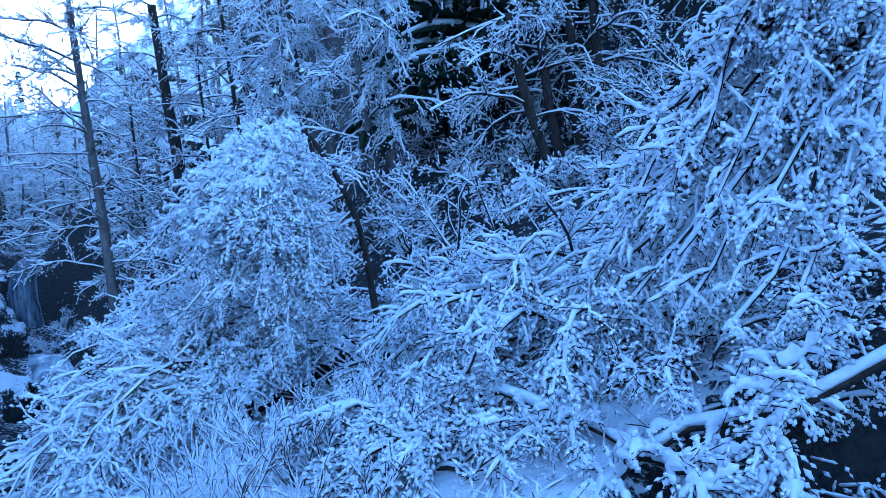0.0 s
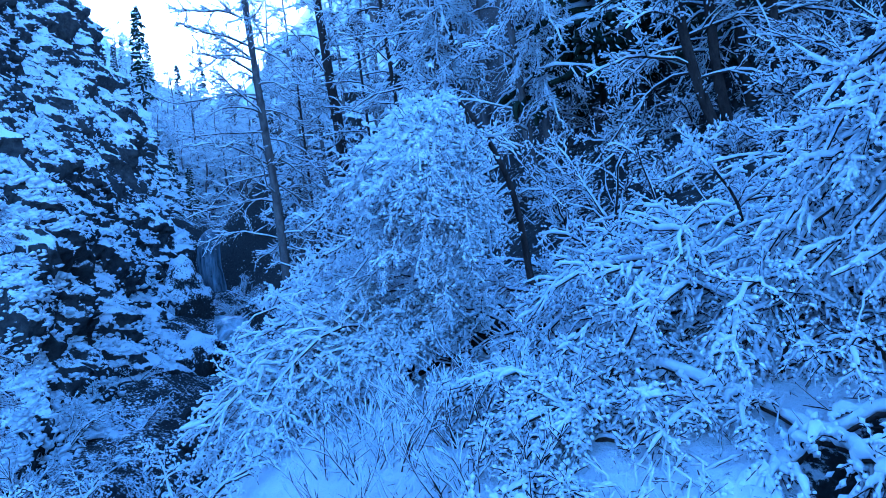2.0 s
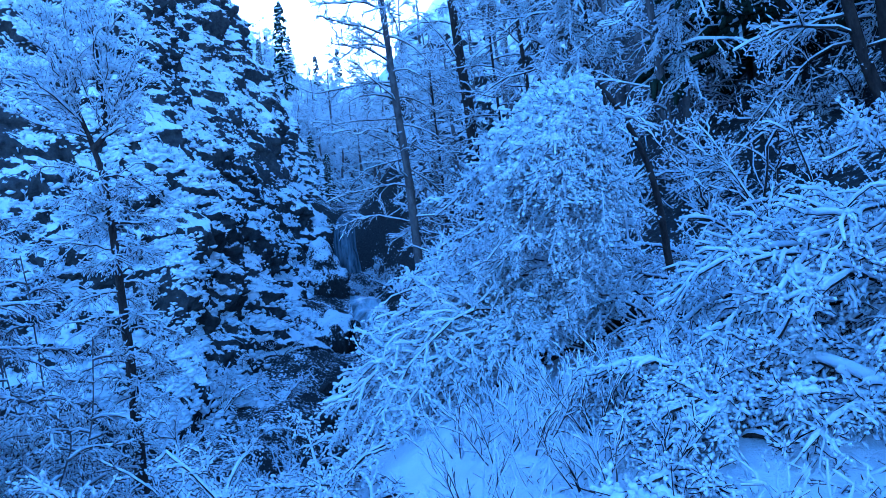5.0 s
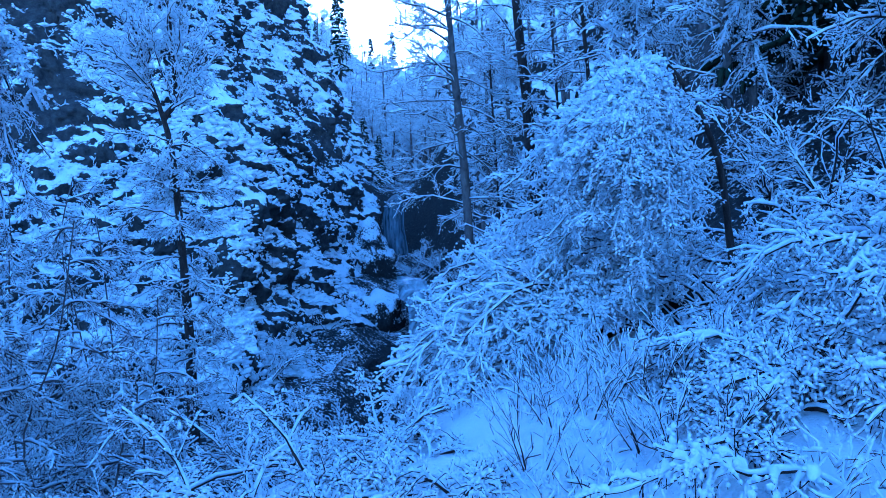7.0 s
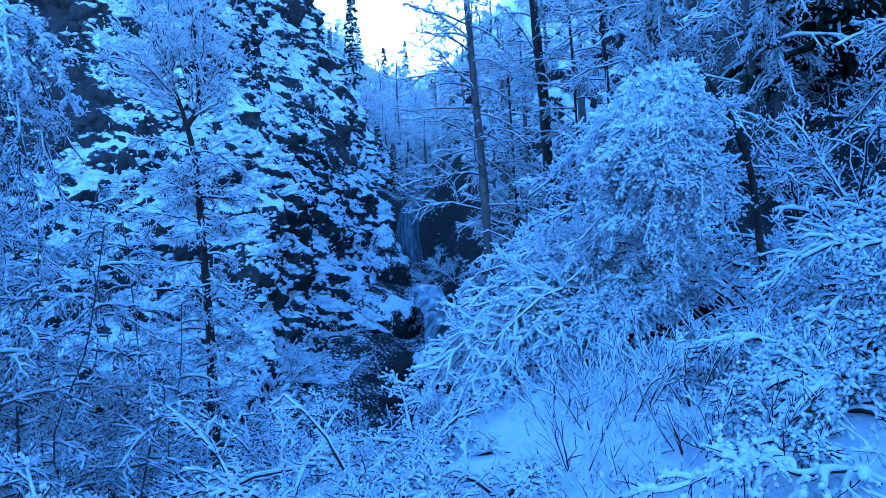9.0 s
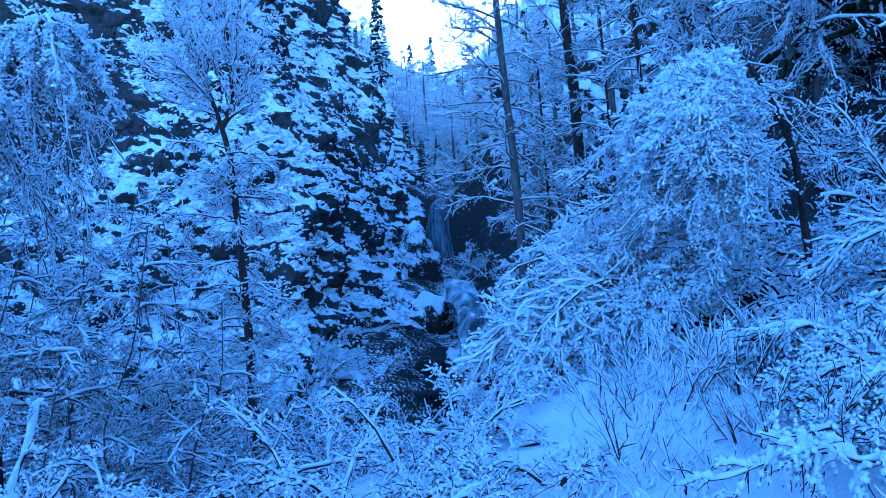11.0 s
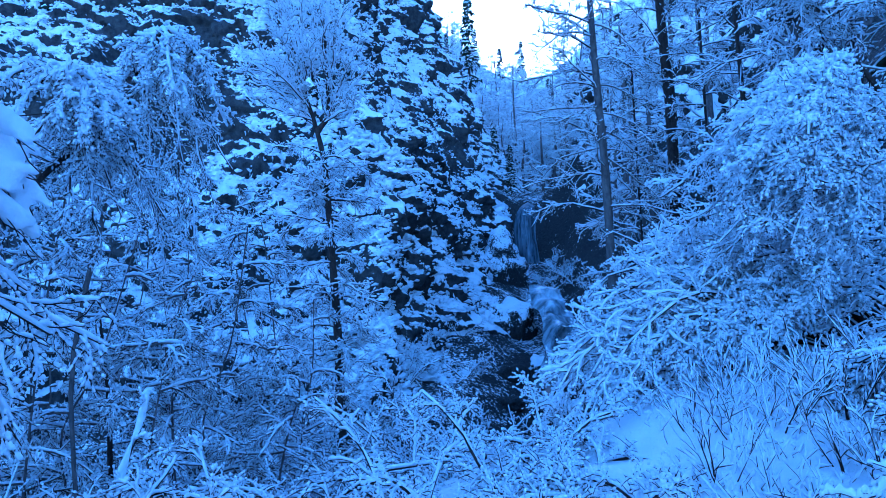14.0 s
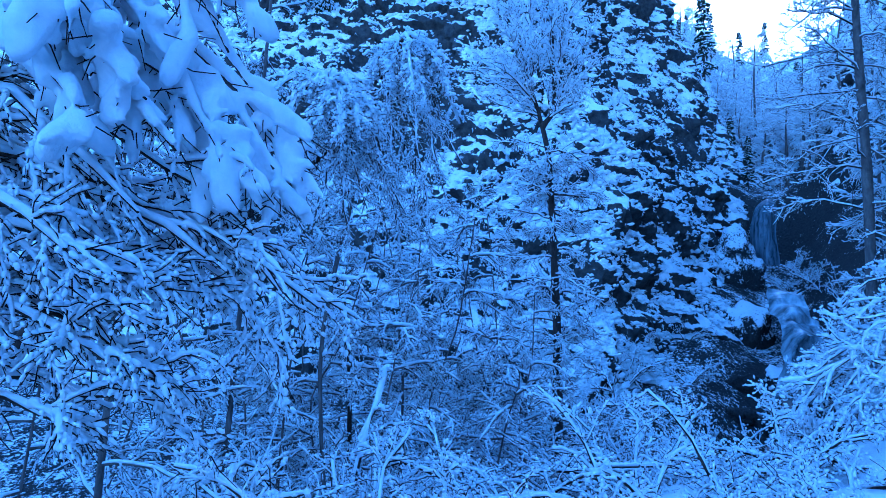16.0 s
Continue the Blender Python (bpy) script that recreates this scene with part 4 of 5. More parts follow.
QP = trunk(hung, [hr, survey(68.4, -8, 9.9), survey(67.6, 0, 9.7), survey(66.2, 7, 9.7), survey(65.4, 14, 9.5), survey(63.6, 18.8, 9.2), survey(62.2, 19.8, 9.0)], 0.036, 0.02, BARK_GREY, n=18, rough=0.12)
for t, br, ri, dd, heavy in ((0.98, 58.6, 15.6, 9.0, 1), (0.97, 59.6, 17.2, 9.2, 1), (0.95, 60.8, 14.4, 8.6, 1), (0.97, 62.2, 15.6, 8.5, 1), (0.9, 63.8, 15.0, 8.9, 1), (0.9, 65.4, 16.4, 9.2, 1), (0.95, 61.4, 17.6, 9.6, 1), (0.92, 60.0, 13.0, 9.2, 1), (0.85, 66.4, 13.6, 9.3, 1), (0.9, 57.8, 13.2, 9.4, 1),
                             (0.9, 59.2, 9.0, 9.1, 0), (0.88, 61.4, 8.6, 8.8, 0), (0.8, 63.6, 9.6, 9.0, 0), (0.85, 58.4, 5.8, 9.4, 0), (0.8, 60.6, 4.2, 9.2, 0), (0.75, 62.6, 5.4, 9.2, 0), (0.9, 57.2, 9.6, 9.6, 0), (0.7, 64.4, 6.0, 9.3, 0), (0.75, 59.6, 1.6, 9.4, 0), (0.66, 62.0, 1.6, 9.3, 0)):
    arch_over(hung, on_trunk(QP, t)[0], survey(br, ri, dd), 0.4 if heavy else 0.28, 0.018, LOADED if heavy else CURTAIN)

# boughs that hang in close to the path
nr = grounded(108, 3.6)
bough = thing("overhanging_tree", nr, "tree beside the path, boughs swollen with snow", "tree")
NP = trunk(bough, [nr, nr + (0, 0, 1.5), nr + (0.1, 0.1, 3.6)], 0.1, 0.06)
CLOSE = dict(n2=16, n3=7, beads=4, k2=9, k3=3, lo2=0.2, droop2=0.08, droop3=0.16, l2=0.34, l3=0.13, snow=0.016, wander2=0.18, wander3=0.25, spread2=0.8, spread3=0.8, thick1=1.5, thick2=1.25, sides=6, sides3=5, rings=2, twig=0.003, r2=0.005, bare=0.9, bark2=1.0, spikes=1)
SWOLLEN = dict(CLOSE, n2=13, n3=4, beads=2, lo2=0.12, droop2=0.2, snow=0.042, thick1=1.6, thick2=1.45, l2=0.36, l3=0.13, pillows=3, puff=1.0, melt=0.015, soft=5, spikes=3, spread2=0.55)
for t, br, ri, dd in ((0.97, 84.0, 15.6, 2.9), (0.95, 81.2, 12.4, 3.0), (0.93, 79.0, 8.8, 3.0), (0.9, 79.8, 6.8, 2.9), (0.93, 87.0, 13.4, 2.8), (0.9, 85.0, 8.6, 2.8), (0.9, 90.0, 10.6, 2.7), (0.86, 88.0, 6.8, 2.7), (0.95, 93.0, 13.6, 2.7), (0.98, 87.4, 19.4, 2.9), (0.86, 83.0, 6.2, 2.9), (0.9, 95.0, 9.0, 2.6), (0.98, 91.6, 21.0, 2.8), (0.96, 96.0, 17.0, 2.6)):
    arch_over(bough, on_trunk(NP, t)[0], survey(br, ri, dd), 0.32, 0.015, SWOLLEN)
for t, br, ri, dd in ((0.78, 76.8, 3.6, 3.1), (0.72, 72.6, -4.5, 3.1), (0.72, 75.9, -3.3, 3.0), (0.7, 79.5, -2.0, 2.9), (0.75, 81, 2.0, 2.9), (0.7, 85, 0, 2.8), (0.66, 83, -4, 2.9), (0.65, 88, -3, 2.7), (0.6, 92, -4, 2.7), (0.6, 88, -9, 2.8), (0.55, 91, -8, 2.7), (0.75, 90, 3, 2.7), (0.7, 95, 0, 2.6), (0.5, 86, -12, 3.0), (0.5, 93, -12, 2.8), (0.62, 78.4, -6.5, 3.1), (0.68, 77.6, 0.4, 3.2)):
    arch_over(bough, on_trunk(NP, t)[0], survey(br, ri, dd), 0.2, 0.016, CLOSE)

# tall trees beyond the middle of the slope
tb = survey(24.9, 3.1, 17.5)
tb[2] = ground_at(tb[0], tb[1]) - 0.1
aspen = leafy_tree([tb, survey(25.2, 8, 17.5), survey(25.6, 15, 17.5), survey(26, 22.7, 17.5), survey(26.3, 30, 17.5)], 0.125, 0.06, "tall straight aspen with frosted side branches", 28, dict(FINE, droop1=0.10, n2=13), lo=0.22, length=2.3, up=0.1, bark=BARK_GREY)
for el, br, ln in ((6, 30.5, 2.0), (9, 31, 2.2), (12, 31.2, 2.2), (14.5, 30.6, 2.0), (17, 31.0, 2.2), (19, 30.2, 1.9), (21, 30.8, 2.0), (23, 29.8, 1.7), (13, 29, 1.4), (16, 28.8, 1.4), (20, 28.8, 1.3)):
    b = survey(25.4 + (el - 8) * 0.045, el, 17.5)
    limb_set(aspen, b, unit(survey(br, el + 2.0, 17.0) - b), ln, 0.02, dict(FINE, droop1=0.07, n2=15), BARK, SNOW)
t2 = grounded(19.7, 21)
leafy_tree([t2, survey(19.7, 13.2, 21), survey(20, 18, 21), survey(20.4, 25, 21)], 0.2, 0.1, "dark tree with umbrella of frosted limbs", 18, dict(HANG), lo=0.45, length=2.3, up=0.5)
for br, dd, top, r0 in ((22.3, 20, 18, 0.025), (17, 19, 22, 0.03)):
    g = grounded(br, dd)
    leafy_tree([g, g * 0.6 + survey(br + 0.4, top, dd) * 0.4, survey(br + 0.4, top, dd)], r0, 0.03, "slender tree with lacy frosted crown", 26, dict(FINE), lo=0.2, length=2.1, up=0.3)
# clump of trunks
for pts, r0 in (([(-11.1, 5.4, 10.5), (-10.7, 9, 10.5), (-9.8, 12.9, 10.5), (-9.2, 17, 10.5), (-9.0, 22, 10.6)], 0.09), ([(-11.6, 5.8, 10.6), (-11.3, 11, 10.6), (-11.1, 15, 10.6), (-11.4, 23, 10.6), (-11.6, 34, 10.7)], 0.085),
                ([(-13.8, 6.0, 10.9), (-13.3, 10, 10.9), (-13.0, 15.5, 10.9), (-13.9, 22.2, 10.9), (-14.4, 34, 10.9)], 0.105), ([(-15.0, 6.6, 10.8), (-14.9, 11, 10.8), (-15.2, 16, 10.8), (-15.8, 22, 10.8), (-16.4, 34, 10.8)], 0.09), ([(-21, 12, 13), (-21.6, 20, 13), (-22.4, 32, 13)], 0.1)):
    pp = [survey(*p) for p in pts]
    pp[0][2] = min(pp[0][2], ground_at(pp[0][0], pp[0][1]))
    leafy_tree(pp, r0, 0.06, "tall dark trunk in a clump, branches frosted", 12, dict(FINE, droop1=0.15, droop2=0.15), lo=0.55, length=1.7, up=0.2, group="clump of trunks")
# trees with drooping white crowns
for br, dd, lo_r, top, r0 in ((3.8, 11.8, 9, 30, 0.11), (9.0, 14, 12, 30, 0.05), (14.5, 17, 12, 27, 0.06), (-2.6, 13.5, 9, 30, 0.16), (-6, 17, 13, 30, 0.15), (0.8, 18, 13, 32, 0.14), (-18, 15, 13, 30, 0.13), (-27, 12, 14, 34, 0.13), (-34, 11, 14, 34, 0.13)):
    g = grounded(br, dd)
    leafy_tree([g, survey(br, lo_r, dd), survey(br + 0.3, (lo_r + top) / 2, dd), survey(br + 0.6, top, dd)], r0, 0.04, "snow-covered tree with drooping crown", 17, dict(HANG), lo=0.35, length=2.1, up=0.35, bark=BARK_GREY if br == 3.8 else BARK)
# weeping birches uphill, white to the ground
for root_b, dd0, line, tips in ((2.4, 11.8, ((2.4, 10), (2.2, 16), (1.6, 22), (1.0, 28)), ((3.2, 13.4), (1.0, 12.6), (-0.8, 14.6), (4.4, 16.4), (2.2, 17), (0.2, 18.6), (5.2, 20), (-1.6, 18.6), (3.2, 21.6), (1.0, 23.4), (-0.6, 22.6), (4.2, 24), (-2.2, 24.6), (2.0, 26))),
                                (11.2, 13.2, ((11.2, 12), (11.0, 16), (10.4, 21), (9.6, 27)), ((13.2, 16.4), (10.2, 15.6), (7.6, 17.4), (6.2, 20), (12.2, 19.6), (9.2, 20.6), (14.2, 22), (7.2, 23), (10.6, 18.6), (8.6, 16.8), (12.8, 24), (5.4, 22.6), (9.8, 24.6)))):
    g = grounded(root_b, dd0)
    weeper = thing("weeping_birch", g, "weeping birch with a white curtain of frosted twigs", "tree", "frosted trees")
    VP = trunk(weeper, [g, *(survey(b, r, dd0) for b, r in line)], 0.09, 0.03, BARK_GREY, n=16)
    for n, (b, r) in enumerate(tips):
        tip = survey(b, r, dd0 - 0.6 + 0.5 * RNG.normal())
        t = min(0.98, 0.3 + 0.7 * (r + 3.5 - line[0][1]) / (line[-1][1] - line[0][1]))
        arch_over(weeper, on_trunk(VP, t)[0], tip, 0.3, 0.018, dict(LOADED if n % 2 else CURTAIN, n2=16, n3=7, snow=0.028, sides=3, sides3=3, l2=0.42, l3=0.2, droop2=0.2))
# frosted thicket on the slope
for br, dd, st, ln in ((-2.3, 9.2, 10, 1.8), (1.5, 9.8, 9, 1.6), (-7, 9.4, 9, 0.8), (-17, 9.6, 9, 0.8), (-22, 9.5, 9, 1.8), (8, 11, 9, 1.8), (13, 12, 9, 2.0), (18, 13, 9, 2.0), (22, 14, 8, 2.0), (26, 15, 8, 1.4), (24, 11, 8, 1.3), (27, 11.5, 8, 1.1), (-28, 8.5, 8, 1.8), (-9, 10.8, 8, 0.8), (-4, 11, 8, 1.0), (-12, 9.4, 8, 0.55), (-15, 9.2, 8, 0.55), (-17, 10.8, 8, 0.9), (-8.5, 9.6, 8, 0.55), (-12.5, 12.5, 8, 1.0), (25, 20, 8, 1.6), (22, 18, 8, 1.8), (26.5, 24, 8, 1.4)):
    shrub(grounded(br, dd), "thicket of frosted upright twigs", st, ln, dict(FINE), spread=0.7, group="frosted thicket")


# shrubs along the foot of the cliff
for br, dd, st, ln in ((46.9, 13.2, 8, 2.7), (45.2, 12.6, 8, 2.5), (48.6, 12.6, 8, 2.4), (37, 23.5, 7, 1.2), (40, 20, 7, 1.2), (42, 22, 7, 1.7), (45, 19.5, 7, 1.6), (48, 21, 7, 1.8), (51, 18, 7, 1.7), (54, 20, 7, 1.8), (57, 17, 7, 1.8), (60, 20, 7, 2.0), (43, 16, 7, 1.4), (49, 15, 7, 1.4), (54, 14.5, 7, 1.5), (60, 14.5, 7, 1.6), (66, 14, 7, 1.8), (35.2, 12.6, 7, 1.3), (37.0, 12.0, 7, 1.5), (38.6, 13.0, 7, 1.7), (36.4, 14.2, 7, 1.5), (34.6, 14.6, 6, 1.0), (40.4, 12.4, 7, 1.8), (38.0, 16.0, 7, 1.6), (36.8, 18.5, 7, 1.4), (30.0, 17.0, 7, 1.4), (28.6, 15.0, 7, 1.6), (27.2, 29, 7, 1.5), (29.4, 35.5, 7, 1.2), (26.2, 31, 7, 1.8), (28.2, 36, 7, 1.5), (29.0, 38, 7, 1.6), (27.4, 34, 7, 1.6), (30.2, 36.5, 7, 0.9), (25.6, 27, 7, 1.5), (52, 16, 7, 2.0), (56, 13, 7, 2.0), (62, 13, 7, 2.2), (50, 17.5, 7, 2.0), (44.5, 17.5, 7, 1.8), (58.5, 15.5, 7, 2.2), (64.5, 12.6, 7, 2.2), (69, 12, 7, 2.2), (55, 17, 7, 2.0), (40, 25, 7, 1.5), (46, 25, 7, 1.6), (53, 24, 7, 1.8), (37, 27, 6, 1.2), (72, 15, 7, 2.0), (79, 14, 7, 2.0)):
    shrub(grounded(br, dd), "frosted shrub at the foot of the cliff", st, ln, dict(FINE, n2=10, n3=5, snow=0.036), group="frosted shrubs")


# ---- forest, copied from a few grown trees ----
def forest_tree(seed_label, h, spec, limbs, length, up, lo=0.2):
    return leafy_tree([np.array(p) for p in ((0, 0, -0.3), (0.15, 0, h * 0.3), (-0.1, 0.1, h * 0.65), (0.1, 0, h))], 0.15, 0.03, seed_label, limbs, spec, lo=lo, length=length, up=up, bark=BARK_GREY, group="forest trees", name="forest_tree", sides=7, joined=True)


CHEAP = dict(n2=9, n3=4, k1=5, k2=3, k3=1, bare=0.4, bark2=0.5, snow=0.05, l2=0.45, l3=0.28, droop1=0.08, droop2=0.12, droop3=0.12, wander2=0.2, r2=0.012, twig=0.006, thick1=1.2)
KINDS = [forest_tree("forest tree thick with frost", 8.5, CHEAP, 12, 2.0, 0.35), forest_tree("forest tree thick with frost", 7, dict(CHEAP, droop2=0.3, droop3=0.3), 12, 2.2, 0.5), forest_tree("slim frosted forest tree", 9.5, CHEAP, 13, 1.5, 0.6)]
LOW = forest_tree("low bushy tree white with frost", 5.5, dict(CHEAP, n2=11, n3=5, snow=0.06), 18, 2.3, 0.7, 0.04)


def spruce(h, reach=0.13, n=120):
    root = thing("spruce", (0, 0, 0), "dark spruce dusted with snow", "spruce", "spruces")
    trunk(root, [np.array((0, 0, -0.5)), np.array((0, 0, h * 0.5)), np.array((0, 0, h))], h * 0.016, 0.02, n=6, sides=6)
    t = RNG.random(n) ** 0.8
    a = RNG.uniform(0, 2 * math.pi, n)
    base = np.stack([0 * t, 0 * t, h * (0.08 + 0.92 * t)], -1)
    P = grow(base, np.stack([np.cos(a), np.sin(a), -0.15 + 0 * a], -1), (1.05 - t) * h * reach + 0.12, 4, 0.06, 0.05)
    b2, a2, _ = sprout(P, 5, 0.15, 1.0, 0.9, -0.1)
    P2 = grow(b2, a2, h * 0.035 * RNG.uniform(0.6, 1.4, len(b2)), 2, 0.3, 0.1)
    v, f = join([tubes(P, taper(n, 5, h * 0.010, h * 0.005), 4), tubes(P2, taper(len(P2), 3, h * 0.011, h * 0.004), 3)])
    c = part("crown", mesh("crown", v, f, NEEDLE), root)
    v, f = join([snow_on(P, taper(n, 5, h * 0.010, h * 0.005), h * 0.008, 4, keep=0.6), snow_on(P2, taper(len(P2), 3, h * 0.010, h * 0.004), h * 0.007, 3, keep=0.4)])
    part("snow", mesh("snow", v, f, FROST), c, "thin snow on the boughs")["kind"] = "stuff"
    c["kind"] = "stuff"
    return root


SPRUCE = spruce(9.0)
BUSHY = spruce(9.0, 0.22, 130)


def put(ob, p, turn, size):
    return copy_thing(ob, Matrix.Translation(p) @ pose(0, 0, 0, 0, 0, turn) @ Matrix.Diagonal((size, size, size, 1)))


spots = []
WOOD = np.random.default_rng(5)
for _ in range(900):
    br, dd = WOOD.uniform(-42, 31), WOOD.uniform(15, 52)
    if br > 12 and dd < 23:
        continue
    p = survey(br, 0, dd)
    if any((p[0] - q[0]) ** 2 + (p[1] - q[1]) ** 2 < (0.10 * dd) ** 2 + 2 for q in spots):
        continue
    dcr, _ = along(CREEK_LINE, p[:1], p[1:2])
    if dcr[0] < 3.0:
        continue
    spots.append(p)
spots = [survey(b, 0, d) for b, d in ((24, 24), (26.0, 42), (23.0, 29), (27.3, 50), (21.5, 23), (25.0, 45), (24.0, 35), (22.5, 34), (19.5, 27), (28.4, 52), (22.8, 42), (31.5, 62), (33, 72), (30, 66))] + spots
for n, p in enumerate(spots[:36]):
    p[2] = ground_at(p[0], p[1])
    put(SPRUCE if n > 14 and n % 9 == 4 else KINDS[n % 3], p, n * 77 % 360, 0.85 + 0.4 * (n * 37 % 10) / 10)
for br, dd, sc in ((33.4, 52, 0.5), (33.9, 57, 0.4), (35.1, 86, 1.4), (36.4, 95, 0.5), (37.0, 88, 0.5), (36.0, 80, 0.4), (32.2, 46, 0.4), (35.3, 61, 0.35), (34.4, 62, 0.4), (54, 38, 1.2), (58.5, 37, 1.1), (67, 34, 1.0)):
    p = survey(br, 0, dd)
    p[2] = ground_at(p[0], p[1]) - 0.2
    put(SPRUCE, p, dd * 31, sc)
for br, dd, sc in ((-3.2, 12.3, 0.95), (-5.0, 12.0, 0.9), (-8.0, 12.8, 1.0), (-16.8, 13.0, 0.95), (-12.2, 14.5, 1.1), (-6.4, 14.4, 1.1), (-19.4, 14.0, 0.9)):
    p = survey(br, 0, dd)
    p[2] = ground_at(p[0], p[1]) - 0.2
    put(BUSHY, p, dd * 31, sc)
# unseen trees added behind and beside the path to hold back skylight
for n in range(7):
    a, dd = 112 + 140 * (n + 0.5) / 7, 7.5 + 8 * ((n * 7) % 5) / 4
    p = survey(a, 0, dd)
    p[2] = ground_at(p[0], p[1])
    put(KINDS[n % 3], p, n * 61 % 360, 1.6)
# far trees beyond the gap
for n, (br, dd) in enumerate(((27.5, 56), (28.6, 60), (29.4, 54), (30.2, 62), (31.0, 57), (31.8, 66), (32.6, 60), (33.4, 70), (30.6, 72), (29.0, 68), (28.0, 48), (32.2, 76), (34.2, 64), (27.0, 64), (33.0, 82), (31.6, 80), (30.0, 76), (33.8, 74), (32.8, 68), (31.2, 88), (29.6, 84), (28.4, 74), (35.6, 92), (36.2, 98), (36.8, 94), (35.9, 104), (34.6, 88))):
    p = survey(br, 0, dd)
    p[2] = ground_at(p[0], p[1]) - 0.2
    put(LOW, p, n * 67, 0.8 + 0.3 * (n * 7 % 5) / 4)
for n in range(16):
    p = survey(28.5 + 8 * ((n * 7) % 16) / 16 + 0.3 * RNG.random(), 0, RNG.uniform(66, 105))
    p[2] = ground_at(p[0], p[1])
    put(LOW if n % 4 else SPRUCE, p, n * 50, 0.75)
for n, ob in enumerate((*KINDS, SPRUCE, BUSHY, LOW)):
    p = survey((48, 60, 66, 38, 72, 78)[n], 0, 60)
    ob.location = (p[0], p[1], ground_at(p[0], p[1]))


# ---- water ----
def sheet(name, rows_, mat, label, cat, kind="", rough=0.05, grain=3.0):
    """A smooth sheet through rows of points."""
    R = np.stack([spline(r, 24) for r in rows_])
    Q = np.stack([spline(R[:, i], 40) for i in range(24)], 1)
    Q = Q + rough * fbm(Q * grain, 3, 77)[..., None] * np.array([1, -1, 0.3])
    i = np.arange(40 * 24).reshape(40, 24)
    f = np.stack([i[:-1, :-1], i[:-1, 1:], i[1:, 1:], i[1:, :-1]], -1).reshape(-1, 4)
    return tagged(new(name, mesh(name, Q.reshape(-1, 3), f, mat)), label, cat, kind=kind)


sheet("waterfall", [[survey(31.4, 7.0, 38.8), survey(31.0, 7.2, 38.6), survey(30.6, 7.1, 38.8)], [survey(31.9, 6.3, 38.2), survey(31.0, 6.5, 37.8), survey(30.3, 6.4, 38.2)],
                    [survey(32.2, 4.5, 38.0), survey(31.2, 4.5, 37.5), survey(30.4, 4.5, 38.0)], [survey(32.0, 2.3, 37.9), survey(31.0, 2.2, 37.4), survey(30.1, 2.2, 37.9)]], FALL, "thin waterfall dropping over dark rock", "waterfall")
sheet("cascade", [[survey(31.2, 0.4, 31), survey(30.2, 0.6, 30.6), survey(29.0, 0.4, 31)], [survey(30.9, -1.4, 29.4), survey(29.8, -1.0, 28.8), survey(28.2, -1.4, 29.4)],
                  [survey(30.6, -3.2, 27.4), survey(29.2, -2.9, 26.8), survey(27.4, -3.3, 27.4)], [survey(30.6, -5.4, 25.8), survey(29.0, -5.2, 25.2), survey(27.0, -5.6, 25.8)], [survey(31.2, -8.0, 24.6), survey(29.8, -8.0, 24.2), survey(28.2, -8.2, 24.6)]], ICE, "frozen cascade of ice and running water", "cascade", rough=0.5, grain=0.9)
cl = spline([tuple(p) for p in CREEK_LINE[5:12]], 160)
cd = unit(np.gradient(cl, axis=0) * np.array([1, 1, 0]))
cn = np.stack([-cd[:, 1], cd[:, 0], 0 * cd[:, 0]], -1)
cw = np.interp(np.linspace(0, 1, 160), [0, 0.25, 0.5, 1], [0.12, 0.15, 0.5, 1.0])[:, None]
wv = np.stack([cl + cn * s * cw + UP * 0.12 for s in np.linspace(-1, 1, 8)], 1)
wi = np.arange(160 * 8).reshape(160, 8)
tagged(new("creek_water", mesh("creek_water", wv.reshape(-1, 3), np.stack([wi[:-1, :-1], wi[:-1, 1:], wi[1:, 1:], wi[1:, :-1]], -1).reshape(-1, 4), CREEK)), "dark open water of the creek", "creek", kind="structure")


# ---- stones along the creek ----
def boulder(p, size, squash, turn, shaded):
    bm = bmesh.new()
    bmesh.ops.create_icosphere(bm, subdivisions=4, radius=1.0)
    co = np.array([v.co for v in bm.verts])
    k = 1 + 0.42 * fbm(co * 1.1 + turn, 4, 91) + 0.22 * np.abs(fbm(co * 3 + turn, 3, 95))
    for v, c, f in zip(bm.verts, co, k):
        v.co = Vector(c * f) * size
        v.co.z *= squash
    for f in bm.faces:
        f.smooth = True
    me = bpy.data.meshes.new("boulder")
    bm.to_mesh(me)
    bm.free()
    me.materials.append(SHADE_STONE if shaded else STONE)
    ob = new("boulder", me)
    ob.matrix_world = Matrix.Translation(p) @ pose(0, 0, 0, 0, 0, turn * 40)
    return tagged(ob, "black snowless boulder added for the deep shade in the creek slot" if shaded else "dark wet boulder capped with snow by the creek", "boulder", "creek boulders")


for k, (br, dd, size, sq) in enumerate(((33.9, 20, 0.4, 0.7), (33.4, 22.5, 0.45, 0.7), (29.8, 21.5, 0.8, 0.8), (34.8, 18.2, 0.4, 0.6), (33.2, 25, 0.5, 0.8), (30.2, 26, 0.7, 0.8), (32.6, 30, 0.9, 1.1), (33.3, 36.5, 1.0, 1.5), (30.6, 18.2, 0.6, 0.7), (35.8, 16.5, 0.6, 0.7))):
    p = grounded(br, dd)
    boulder(p + UP * size * 0.1, size, sq, k + 1.0, 31.4 < br < 35 and dd < 26)

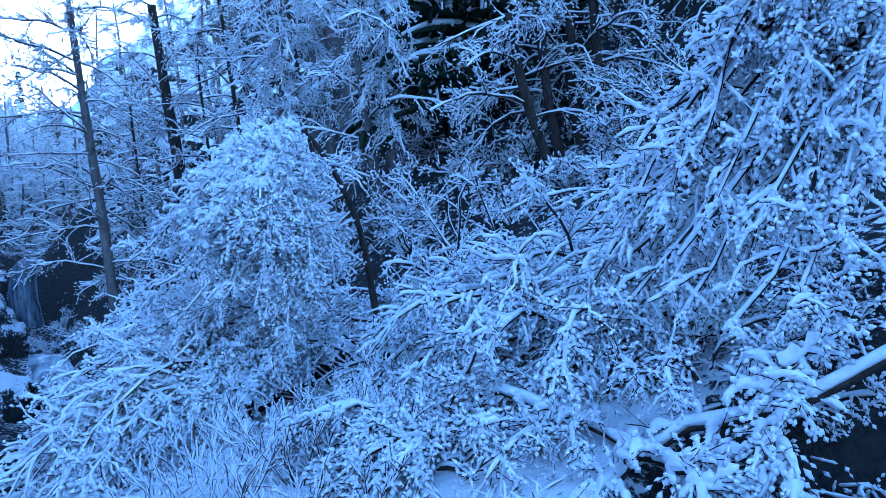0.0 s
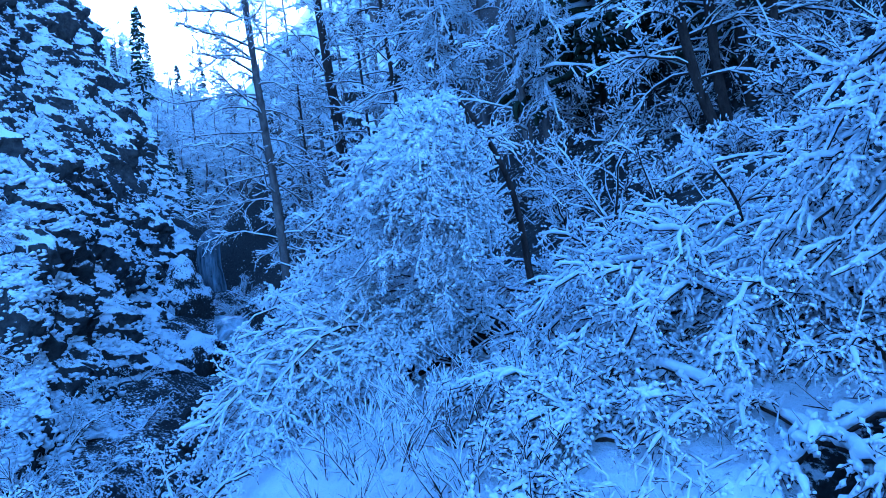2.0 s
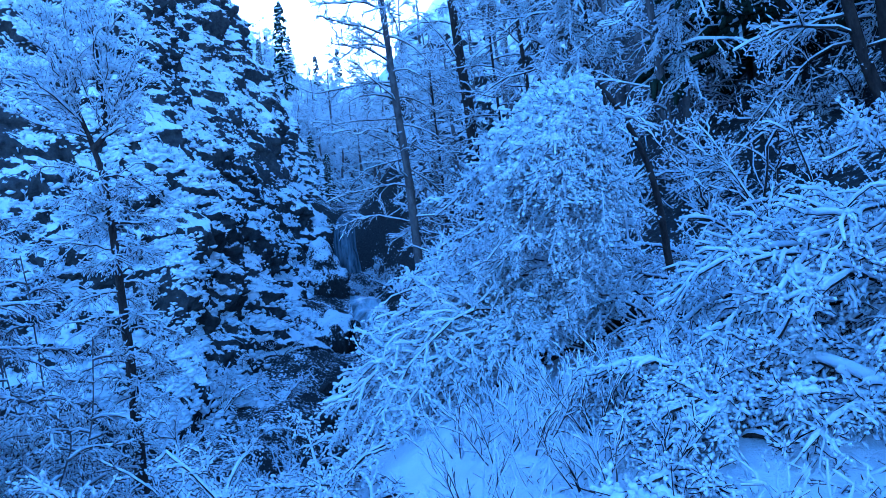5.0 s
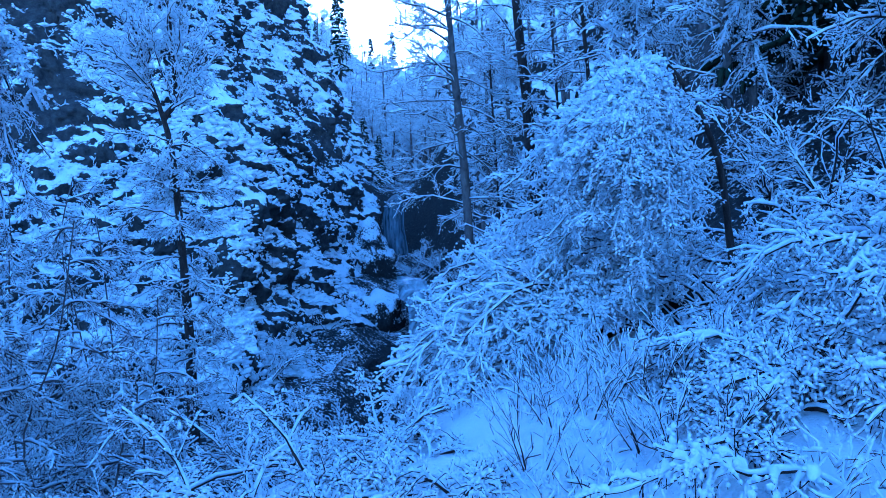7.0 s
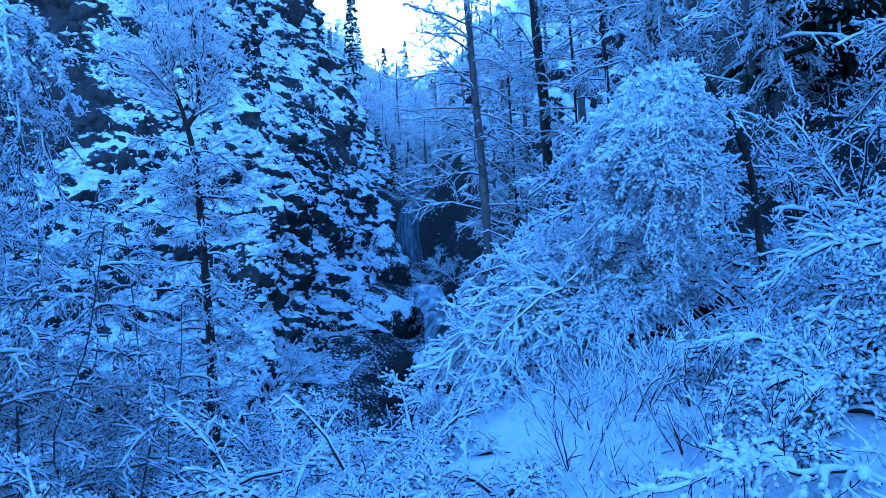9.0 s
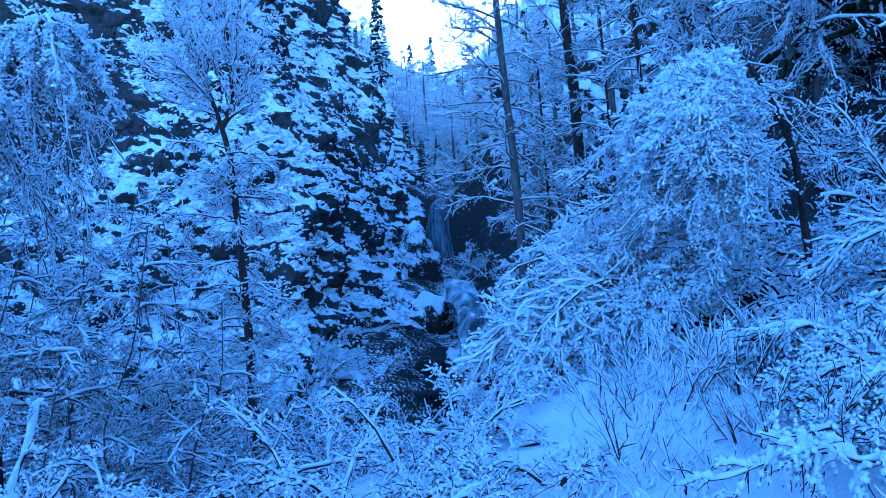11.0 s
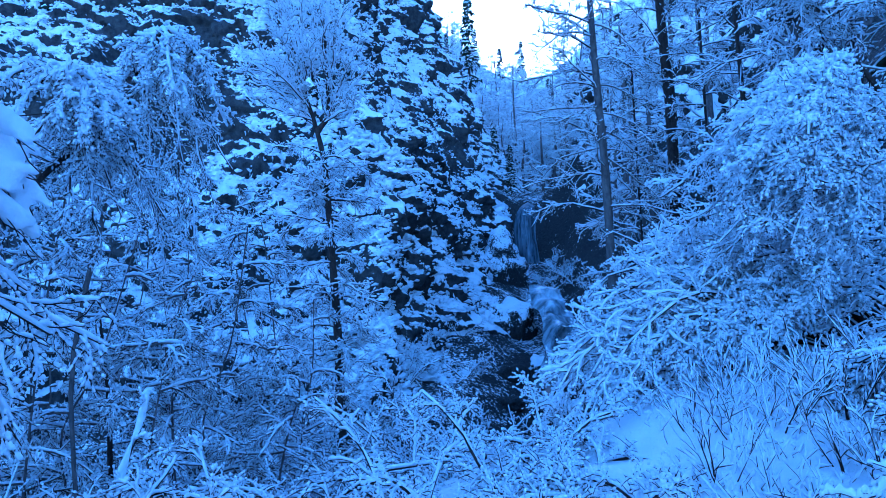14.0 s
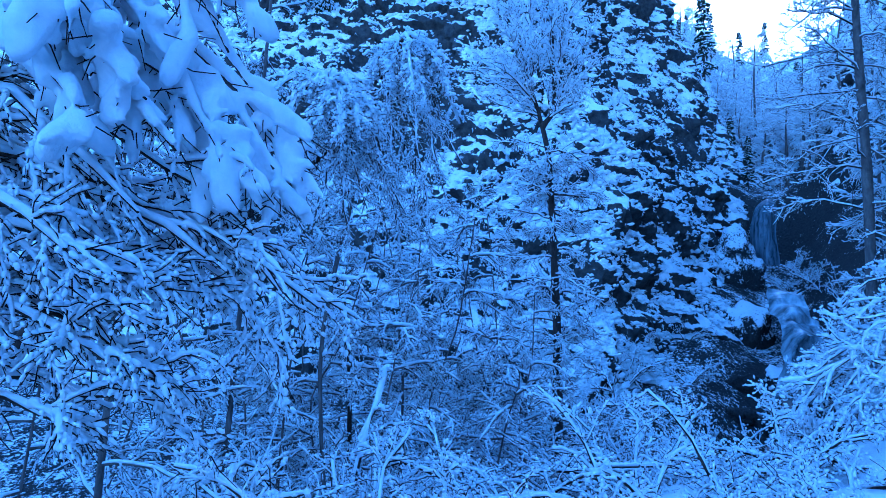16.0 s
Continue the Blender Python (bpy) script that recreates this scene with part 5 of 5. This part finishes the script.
# ---- dry stalks through the snow ----
n = 3800
sb_, sd_ = RNG.uniform(-34, 92, n), 2.8 + 13 * RNG.random(n) ** 1.3
sb_, sd_ = np.append(sb_, RNG.uniform(-8, 26, 1700)), np.append(sd_, RNG.uniform(2.9, 7.5, 1700))
sx, sy = EYE[0] - np.sin(np.radians(sb_)) * sd_, EYE[1] + np.cos(np.radians(sb_)) * sd_
clump = vnoise(np.stack([sx * 1.4, sy * 1.4, 0 * sx], -1), 8) > -0.1
sx, sy = sx[clump], sy[clump]
base = np.stack([sx, sy, height(sx, sy) - 0.03], -1)
P = grow(base, UP + 0.35 * RNG.normal(size=base.shape) * (1, 1, 0.2), RNG.uniform(0.06, 0.26, len(base)), 2, 0.25, 0.35)
R = taper(len(P), 3, 0.003, 0.0015)
v, f = join([tubes(P, R, 3)])
stalks = tagged(new("dry_stalks", mesh("dry_stalks", v, f, LEAF)), "brown dry stalks and weeds standing through snow", "weeds", kind="stuff")
v, f = snow_on(P, R, 0.022, 3, keep=0.75)
v, f = join([(v, f), beads(P, R, 2, RNG.uniform(0.01, 0.026, len(P)), 4, 1)])
part("snow", mesh("snow", v, f, SNOW), stalks, "snow caught on the stalks")["kind"] = "stuff"

# ---- frosted tufts on the ledges ----
tuft = []
for line, reach, count, k in ((CLIFF_LINE[2:11], 12, 520, 1.25), (RIGHT_LINE, 6, 130, 1.3)):
    L = spline([(*p, 0) for p in line], 400)[:, :2]
    D = np.gradient(L, axis=0)
    M = unit(np.stack([D[:, 1], -D[:, 0]], -1))
    i = RNG.integers(20, 399, count)
    back = RNG.random(count) * reach
    tuft.append((L[i] + M[i] * back[:, None], M[i]))
bvh_ob = [o for o in scene.objects if o.name.startswith("rock_face")]
bpy.context.view_layer.update()
pts = []
for xy, m in tuft:
    for (x, y), d in zip(xy, m):
        for ob in bvh_ob:
            hit, place, normal, _ = ob.ray_cast((x, y, 80), (0, 0, -1))
            if hit and normal.z > 0.35:
                pts.append(place[:])
                break
pts = np.array(pts)
each = 3
base = np.repeat(pts, each, 0) - UP * 0.05
P = grow(base, UP * 0.9 + RNG.normal(size=base.shape), RNG.uniform(0.2, 0.75, len(base)), 3, 0.2, 0.35)
R = taper(len(P), 4, 0.010, 0.004)
tufts = tagged(new("ledge_tufts", mesh("ledge_tufts", *tubes(P, R, 3), TWIG)), "small bare tufts growing on the cliff ledges", "tufts", kind="stuff")
b3, a3, _ = sprout(P, 4, 0.2, 1.0, 1.0)
P3 = np.stack([b3, b3 + a3 * RNG.uniform(0.08, 0.22, (len(b3), 1))], 1)
v, f = join([snow_on(P, R, 0.05, 3), nubs(P3, RNG.uniform(0.04, 0.09, len(P3)))])
part("snow", mesh("snow", v, f, FROST), tufts, "white frost on the tufts")["kind"] = "stuff"

# ---- cushions of snow on the grass and stones of the cliff ----
for face, count, lo_n in ((cliff, 24000, 0.02), (gorge_bank, 1800, 0.15)):
    me = face.data
    co, no, bare = np.empty(len(me.vertices) * 3), np.empty(len(me.vertices) * 3), np.empty(len(me.vertices))
    me.vertices.foreach_get("co", co)
    me.vertices.foreach_get("normal", no)
    me.attributes["open_snow"].data.foreach_get("value", bare)
    co, no = co.reshape(-1, 3), no.reshape(-1, 3)
    no = no * np.sign(np.sum(no * (EYE - co), -1, keepdims=True))
    d = co - EYE
    bearing = np.degrees(np.arctan2(-d[:, 0], d[:, 1]))
    rise = np.degrees(np.arctan2(d[:, 2], np.hypot(d[:, 0], d[:, 1])))
    ok = np.flatnonzero((no[:, 2] > lo_n) & (bearing > 20) & (bearing < 80) & (rise > -16) & (rise < 27) & (RNG.random(len(co)) < (1 + 1.7 * bare).clip(0.05, 1)) & (vnoise(co * 0.6, 71) > -0.35))
    pick = RNG.choice(ok, min(count, len(ok)), replace=False)
    across = unit(np.cross(no[pick], UP) + 0.5 * RNG.normal(size=(len(pick), 3)) * (1, 1, 0.3))
    size = RNG.uniform(0.05, 0.17, len(pick)) * np.where(RNG.random(len(pick)) < 0.12, 1.7, 1)
    c = co[pick] + no[pick] * (size * 0.25)[:, None]
    half = (size * RNG.uniform(0.15, 0.8, len(pick)))[:, None]
    v, f = nubs(np.stack([c - across * half, c + across * half], 1), size, 5, 1, 0.8)
    v = v + 0.05 * fbm(v * 6.0, 2, 73)[:, None] * np.array([1, 1, 0.6])
    cushions = tagged(new("snow_cushions", mesh("snow_cushions", v, f, SNOW)), "small cushions of snow on the cliff's grass and stones", "snow", kind="stuff")
